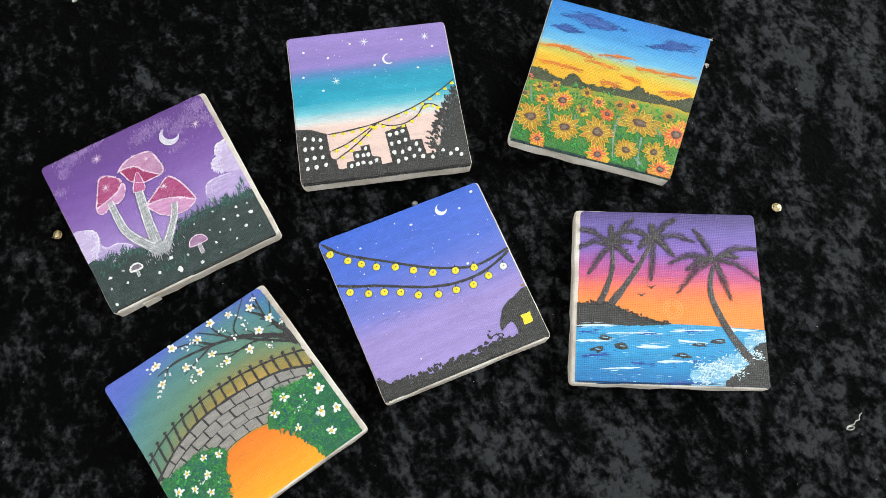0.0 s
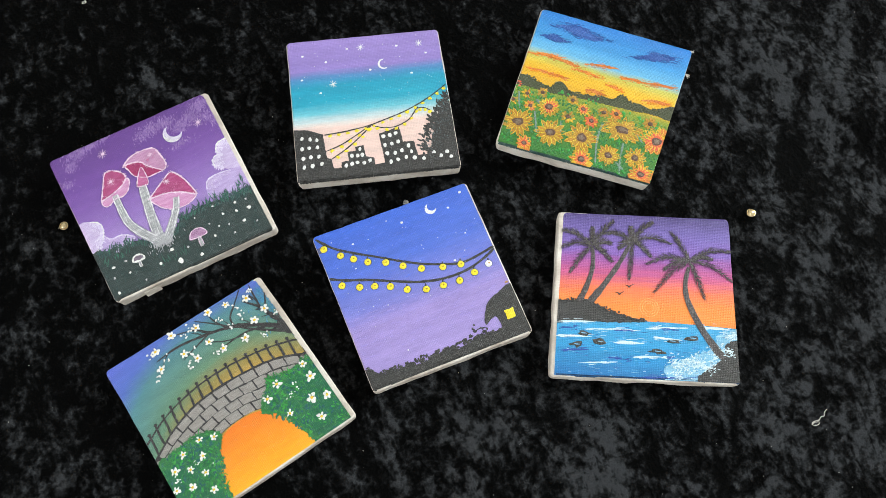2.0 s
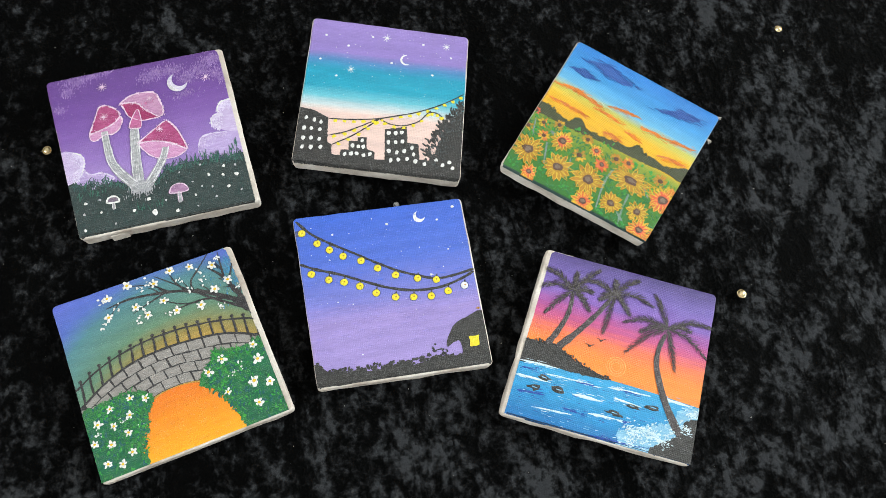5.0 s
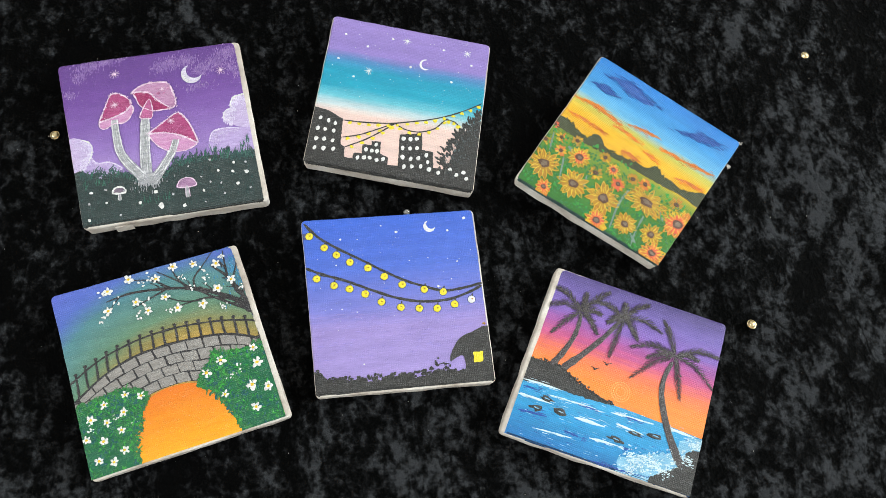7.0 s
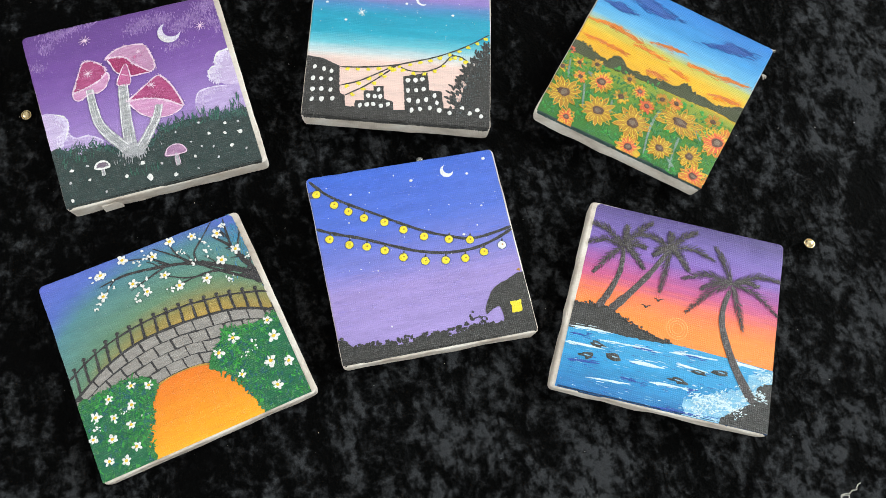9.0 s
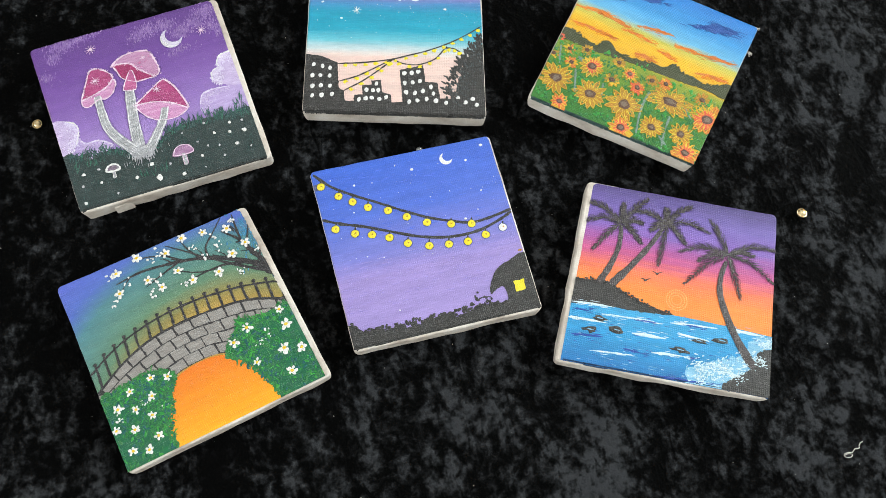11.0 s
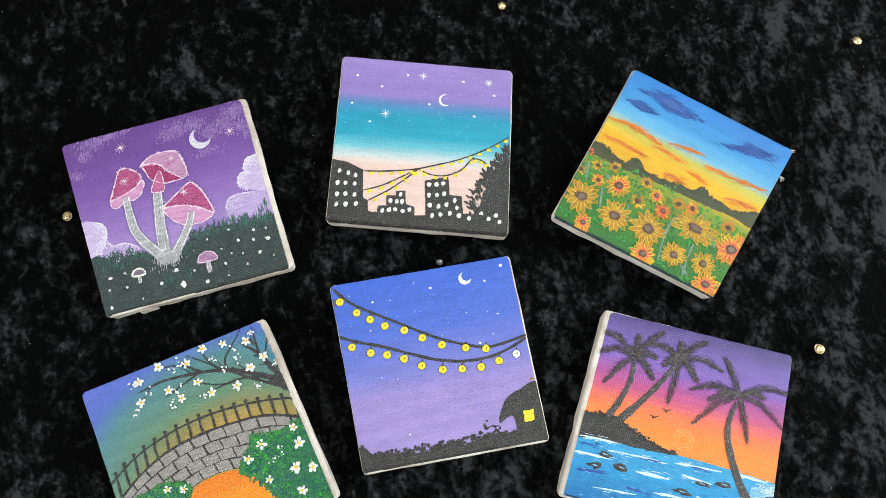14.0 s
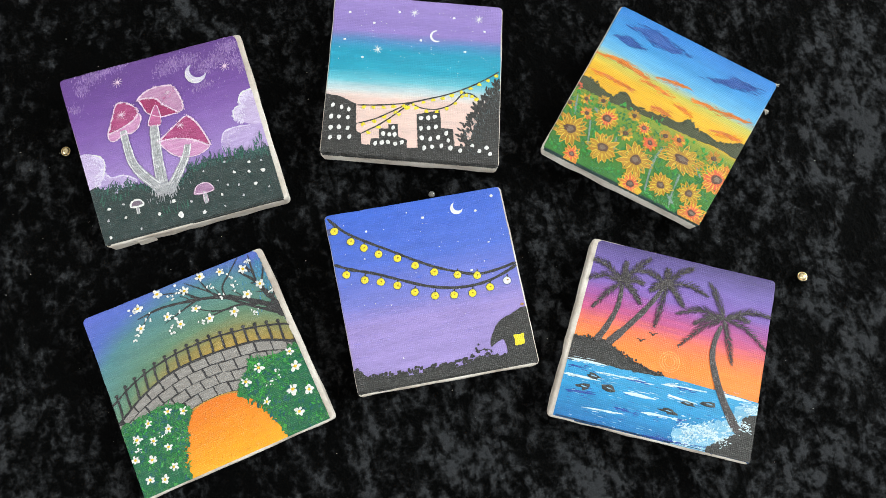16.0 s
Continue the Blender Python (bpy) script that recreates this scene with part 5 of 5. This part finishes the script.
    for _ in range(60):
        d.dab((random.uniform(-46, 46), random.uniform(-20, 46)), random.uniform(0.1, 0.25), None, 0, 6)
    tagged(d.done("paint_specks", WHITE, root, "fine white paint specks"), kind="stuff")
    B_(1).dab((46.9, -17.6), 1.0, 1.0, 0, 9, 0.3).done("paint_smudge", OCHRE, root)


def frond(b, c, tip, sag):
    c, tip = Vector(c), Vector(tip)
    mid = c.lerp(tip, 0.5) + Vector((0, sag))
    line = bend([c, mid, tip], False, 9)
    b.line([c, mid, tip], 0.7, 0.3)
    for i, p in enumerate(line[1:], 1):
        d = (line[i] - line[i - 1]).normalized()
        s = Vector((-d.y, d.x))
        k = 5.0 * math.sin(math.pi * min(0.25 + i / len(line) * 0.72, 1)) + 0.6
        for side in (-1, 1):
            for _ in range(2):
                q = p + d * random.uniform(-0.5, 0.5)
                b.line([q, q + s * side * k * random.uniform(0.5, 1) * 0.5 + d * k * random.uniform(0.4, 0.8)], 0.46, 0.15)


def paint_beach(root, place):
    B_ = lambda k: Brush(place, k)
    B_(1).fill([(-55.2, -17.0), (-30.1, -15.9), (-5.5, -15.2), (14.3, -15.0), (30.8, -15.4), (57.3, -16.2), (56.3, -49.2), (-55.2, -53.1)], smooth=False).done("sea", SEA, root, "bright blue brushed sea")
    for m, pts in ((FOAM, (((-51.6, -18.3), (-29.8, -17.1), 2.0), ((-51.5, -26.8), (-31.0, -26.1), 1.6), ((-27.1, -21.6), (-7.6, -20.5), 1.2), ((-18.3, -28.8), (-0.7, -28.3), 2.0), ((0.4, -19.5), (24.6, -17.6), 1.4), ((-7.4, -36.7), (11.2, -35.4), 1.6), ((4.7, -24.4), (21.2, -25.1), 1.5), ((31.1, -17.0), (49.2, -16.9), 1.8), ((-35.2, -22.0), (-20.7, -21.0), 1.0), ((-38.6, -41.9), (-16.4, -40.2), 1.0))),
                   (NAVY, (((-48.7, -35.2), (-32.5, -33.7), 1.6), ((-17.9, -21.5), (-6.9, -20.9), 1.8), ((11.3, -36.0), (16.4, -35.2), 1.4), ((-50.1, -21.8), (-40.3, -21.6), 1.2), ((6.8, -18.9), (18.3, -18.8), 1.2), ((-21.8, -37.6), (-10.3, -38.4), 1.2), ((-4.9, -48.0), (27.0, -46.7), 1.0)))):
        for a, b_, w in pts:
            s = B_(2)
            u, v = Vector(a), Vector(b_)
            s.line([u, u.lerp(v, 0.4) + Vector((0, 0.2))], w * 0.35, w, 0.2)
            s.line([u.lerp(v, 0.38) + Vector((0, 0.2)), v], w, w * 0.25, 0.2)
            for _ in range(8):
                q = u.lerp(v, random.random()) + Vector((0, random.gauss(0, w * 0.5)))
                s.line([q, q + (v - u) * random.uniform(0.1, 0.3)], 0.45, 0.2)
            s.done("wave_stroke", m, root)
    B_(2.2).fill([(13.9, -48.9), (10.9, -43.4), (17.2, -37.8), (27.6, -32.9), (36.6, -29.0), (43.4, -21.2), (48.2, -17.2), (55.4, -17.1), (54.6, -27.6), (45.6, -34.0), (33.2, -45.8), (24.2, -49.0)], n=4, rough=0.9).done("shallow_water", SHALLOW, root, "pale blue foaming shallows")
    foam = B_(2.9)
    for p, s, n in (((19.4, -44.1), 4, 30), ((28.6, -38.3), 5, 46), ((36.0, -40.0), 4, 36), ((22.2, -38.6), 4, 24), ((47.2, -29.8), 3, 26), ((50.8, -20.7), 3, 30), ((40.4, -31.7), 4, 26), ((15.8, -38.9), 3, 14)):
        for _ in range(n):
            for _ in range(2):
                foam.dab((p[0] + random.gauss(0, s * 0.8), p[1] + random.gauss(0, s * 0.55)), random.uniform(0.25, 1.2), random.uniform(0.15, 0.45), random.uniform(-20, 70), 7, 0.3)
    tagged(foam.done("surf", FOAM, root, "white dabbed surf"), kind="stuff")
    B_(3).fill([(-55.3, -20.7), (-55.4, -8.3), (-49.1, -5.4), (-40.3, -4.8), (-32.7, -4.6), (-27.1, -7.3), (-19.8, -10.2), (-10.9, -12.9), (1.8, -15.1), (-15.0, -16.7), (-29.8, -17.1), (-44.6, -17.5)], n=4, rough=0.2).done("island", BLACKISH, root, "charcoal headland")
    B_(4).fill([(30.0, -49.2), (34.1, -41.8), (41.8, -36.4), (45.5, -31.5), (47.0, -25.3), (56.9, -23.8), (57.0, -49.0)], n=4, rough=0.25).done("shore_rock", BLACKISH, root, "charcoal shore rock")
    for m, n in ((FOAM, 24), (NAVY, 80), (SHALLOW, 70)):
        st = B_(1.2)
        for _ in range(n):
            q = Vector((random.uniform(-48, 46), random.uniform(-48, -14)))
            st.line([q, q + Vector((random.uniform(1, 4.5), random.gauss(0, 0.2)))], random.uniform(0.18, 0.45), 0.12)
        tagged(st.done("ripple_brushwork", m, root, "fine brushed ripples"), kind="stuff")
    scrub = B_(3.6)
    ridge = [(-56.0, -8.5), (-49.1, -5.4), (-40.3, -4.8), (-32.7, -4.6), (-27.1, -7.3), (-19.8, -10.2), (-10.9, -12.9), (1.1, -15.0)]
    for _ in range(120):
        q = lerp_line(ridge, random.random()) + Vector((0, random.gauss(-0.1, 0.5)))
        scrub.dab(q, random.uniform(0.4, 1.0), random.uniform(0.3, 0.7), random.uniform(0, 180), 7, 0.2)
    tagged(scrub.done("island_scrub", BLACKISH, root, "charcoal scrub along the ridge"), kind="stuff")
    for p, rx, ry in (((-35.6, -24.5), 4.2, 1.7), ((-39.6, -31.2), 4.6, 1.9), ((-26.1, -28.9), 4.2, 2.0), ((6.7, -32.6), 5.0, 1.6), ((15.8, -26.0), 4.6, 1.4), ((27.4, -23.6), 5.2, 1.7)):
        rock = B_(3).dab(p, rx * 0.92, ry * 0.9, 0, 12, 0.2).done("rock", BLACKISH, root)
        B_(5).line([(p[0] - rx * 0.3, p[1] + 0.3), (p[0] + rx * 0.4, p[1] + 0.1)], 1.0, 0.6, 0.25).done("rock_glint", SHALLOW, rock)
    sun = B_(1)
    for r in (5.4, 4.0, 2.6):
        sun.line([((2.7, -6.8)[0] + r * math.cos(radians(a)), (2.7, -6.8)[1] + r * math.sin(radians(a))) for a in range(0, 361, 24)], 0.6, 0.6, 0.25)
    sun.done("sun", SUN_RING, root, "faint orange ringed sun")
    for p in ((-14.5, 0.5), (-8.8, 5.3)):
        B_(2).line([(p[0] - 2.4, p[1] + 0.9), (p[0] - 0.9, p[1] + 0.7), p], 0.35, 0.7).line([p, (p[0] + 1.2, p[1] + 0.9), (p[0] + 2.6, p[1] + 1.6)], 0.7, 0.35).dab(p, 0.8, 0.5).done("bird", BLACKISH, root, "small dark flying bird")
    for trunk, w, c, tips in (([(-38.6, -5.8), (-34.1, 3.6), (-30.4, 16.1), (-30.3, 28.6)], 2.7, ((-30.2, 29.8)), ((-49.8, 38.5), (-51.5, 26.4), (-43.8, 12.2), (-19.0, 20.5), (-18.0, 46.0), (-30.4, 40.8), (-19.4, 31.8))),
                              ([(-32.1, -5.5), (-23.4, 5.9), (-14.5, 19.5), (-7.8, 32.2)], 2.9, ((-6.5, 34.3)), ((-24.4, 37.7), (-8.8, 10.3), (16.5, 33.8), (5.9, 46.8), (-7.2, 42.5), (4.3, 25.0), (-14.7, 28.9))),
                              ([(44.7, -34.3), (33.9, -19.3), (25.8, -2.2), (24.4, 8.9), (26.8, 19.7)], 3.3, ((27.5, 23.6)), ((17.0, 40.9), (1.9, 20.2), (6.2, 3.3), (35.4, 0.9), (52.3, 12.4), (52.0, 30.8), (12.3, 17.2), (40.8, 25.5)))):
        tree = B_(5).line(trunk, w * 1.35, w * 0.7, 0.07).done("palm_trunk", PALM, root, "charcoal leaning palm")
        for tip in tips:
            k = B_(5.5)
            frond(k, c, tip, abs(tip[0] - c[0]) * 0.13)
            k.done("palm_frond", PALM, tree)


paint_mushrooms(MUSHROOMS, PLACE_A)
paint_city(CITY, PLACE_B)
paint_sunflowers(SUNFLOWERS, PLACE_C)
paint_bridge(BRIDGE, PLACE_D)
paint_lanterns(LANTERNS, PLACE_E)
paint_beach(BEACH, PLACE_F)
ragged_edge(MUSHROOMS, PLACE_A, 2, BLACKISH, drop=2.8)
ragged_edge(CITY, PLACE_B, 2, BLACKISH, drop=1.7)
ragged_edge(SUNFLOWERS, PLACE_C, 2, GRASS_DARK, drop=1.2)
ragged_edge(LANTERNS, PLACE_E, 2, BLACKISH, drop=1.2)
ragged_edge(BEACH, PLACE_F, 2, NAVY_DARK, drop=1.6)


# ---- small things on the cloth ----
GILT = mat("gilt_metal", 0.22, 1.0)[0]
GILT.node_tree.nodes["Principled BSDF"].inputs["Base Color"].default_value = (0.86, 0.72, 0.46, 1)
PEWTER = mat("dull_pewter", 0.5, 1.0)[0]
PEWTER.node_tree.nodes["Principled BSDF"].inputs["Base Color"].default_value = (0.25, 0.25, 0.26, 1)
CRYSTAL = mat("clear_crystal", 0.05, 0.0)[0]
CRYSTAL.node_tree.nodes["Principled BSDF"].inputs["Transmission Weight"].default_value = 0.8
CRYSTAL.node_tree.nodes["Principled BSDF"].inputs["Base Color"].default_value = (0.95, 0.95, 0.92, 1)
FLUFF = mat("white_lint", 0.9)[0]
FLUFF.node_tree.nodes["Principled BSDF"].inputs["Base Color"].default_value = (0.72, 0.69, 0.64, 1)


def stud(xy, r, label, dome, rim):
    """A round stud: a turned rim and a facetted dome."""
    root = tagged(new("round_stud"), label, "stud", "studs on the velvet")
    root.matrix_world = pose(*xy, -0.0006, random.uniform(-6, 6), random.uniform(-6, 6), random.uniform(0, 90))
    for name, prof, m in (("rim", ((0.7, 0.0), (0.98, 0.05), (1.0, 0.25), (0.94, 0.4), (0.84, 0.42), (0.8, 0.3)), rim), ("dome", ((0.82, 0.3), (0.78, 0.46), (0.62, 0.68), (0.4, 0.84), (0.16, 0.9)), dome)):
        n = 20 if name == "rim" else 12
        rings = [[(r * a * math.cos(2 * math.pi * i / n), r * a * math.sin(2 * math.pi * i / n), r * h) for i in range(n)] for a, h in prof]
        loft(name, rings, m, root, close=name == "rim")
    return root


for xy, r in (((0.2102, -0.0306), 0.0029), ((-0.1898, 0.1200), 0.0028), ((0.2920, 0.1482), 0.0027), ((0.0794, 0.2088), 0.0026)):
    stud(xy, r, "small round gold-toned stud on black velvet", GILT, GILT)
stud((0.0116, 0.0564), 0.0019, "tiny dull clear stud beside a canvas", CRYSTAL, PEWTER)


def thread(xy, pts, name, label):
    cu = bpy.data.curves.new(name, "CURVE")
    cu.dimensions, cu.bevel_depth, cu.bevel_resolution = "3D", 0.00021, 1
    s = cu.splines.new("POLY")
    line = bend(pts, False, 6)
    s.points.add(len(line) - 1)
    for i, (p, q) in enumerate(zip(s.points, line)):
        p.co = (q.x / 1000, q.y / 1000, 0.0009 + 0.0007 * abs(math.sin(i * 0.7)), 1)
        p.radius = 0.6 + 0.5 * random.random()
    cu.materials.append(FLUFF)
    ob = new(name, cu)
    ob.location = (*xy, 0)
    return tagged(ob, label, "lint")


thread((0.1805, -0.1584), [(10, 4.2), (8, 3.6), (6.6, 1.6), (4.4, 1.8), (2.6, 0.6), (0.5, 1.0), (-1.4, 0.9), (-2.2, -0.2), (-0.6, -1.2), (1.4, -1.3), (1.9, -0.2), (-0.4, 0.5), (-1.6, 0.2)], "lint_thread", "curled off-white lint thread on black velvet")
thread((-0.1393, 0.2744), [(-1, 0.8), (0, 0.2), (1.2, 0.9), (1.5, -0.4), (0.1, -0.8), (-1.2, -0.2), (0.3, 0.5)], "lint_thread", "small knot of off-white lint on black velvet")


def dust():
    """Fine pale specks and a few glints on the pile."""
    verts, faces = [], []
    for _ in range(420):
        x, y, s = random.uniform(-0.4, 0.4), random.uniform(-0.3, 0.38), random.choice((0.00012, 0.00018, 0.00018, 0.00032))
        k, a = len(verts), random.uniform(0, 3)
        for i in range(3):
            verts.append((x + s * math.cos(a + 2.1 * i), y + s * math.sin(a + 2.1 * i), 0.0005))
        verts.append((x, y, 0.0005 + s))
        faces += [(k, k + 1, k + 3), (k + 1, k + 2, k + 3), (k + 2, k, k + 3)]
    return tagged(mesh_ob("dust_specks", verts, faces, FLUFF), "fine pale dust specks scattered on black velvet", "dust", kind="stuff")


dust()
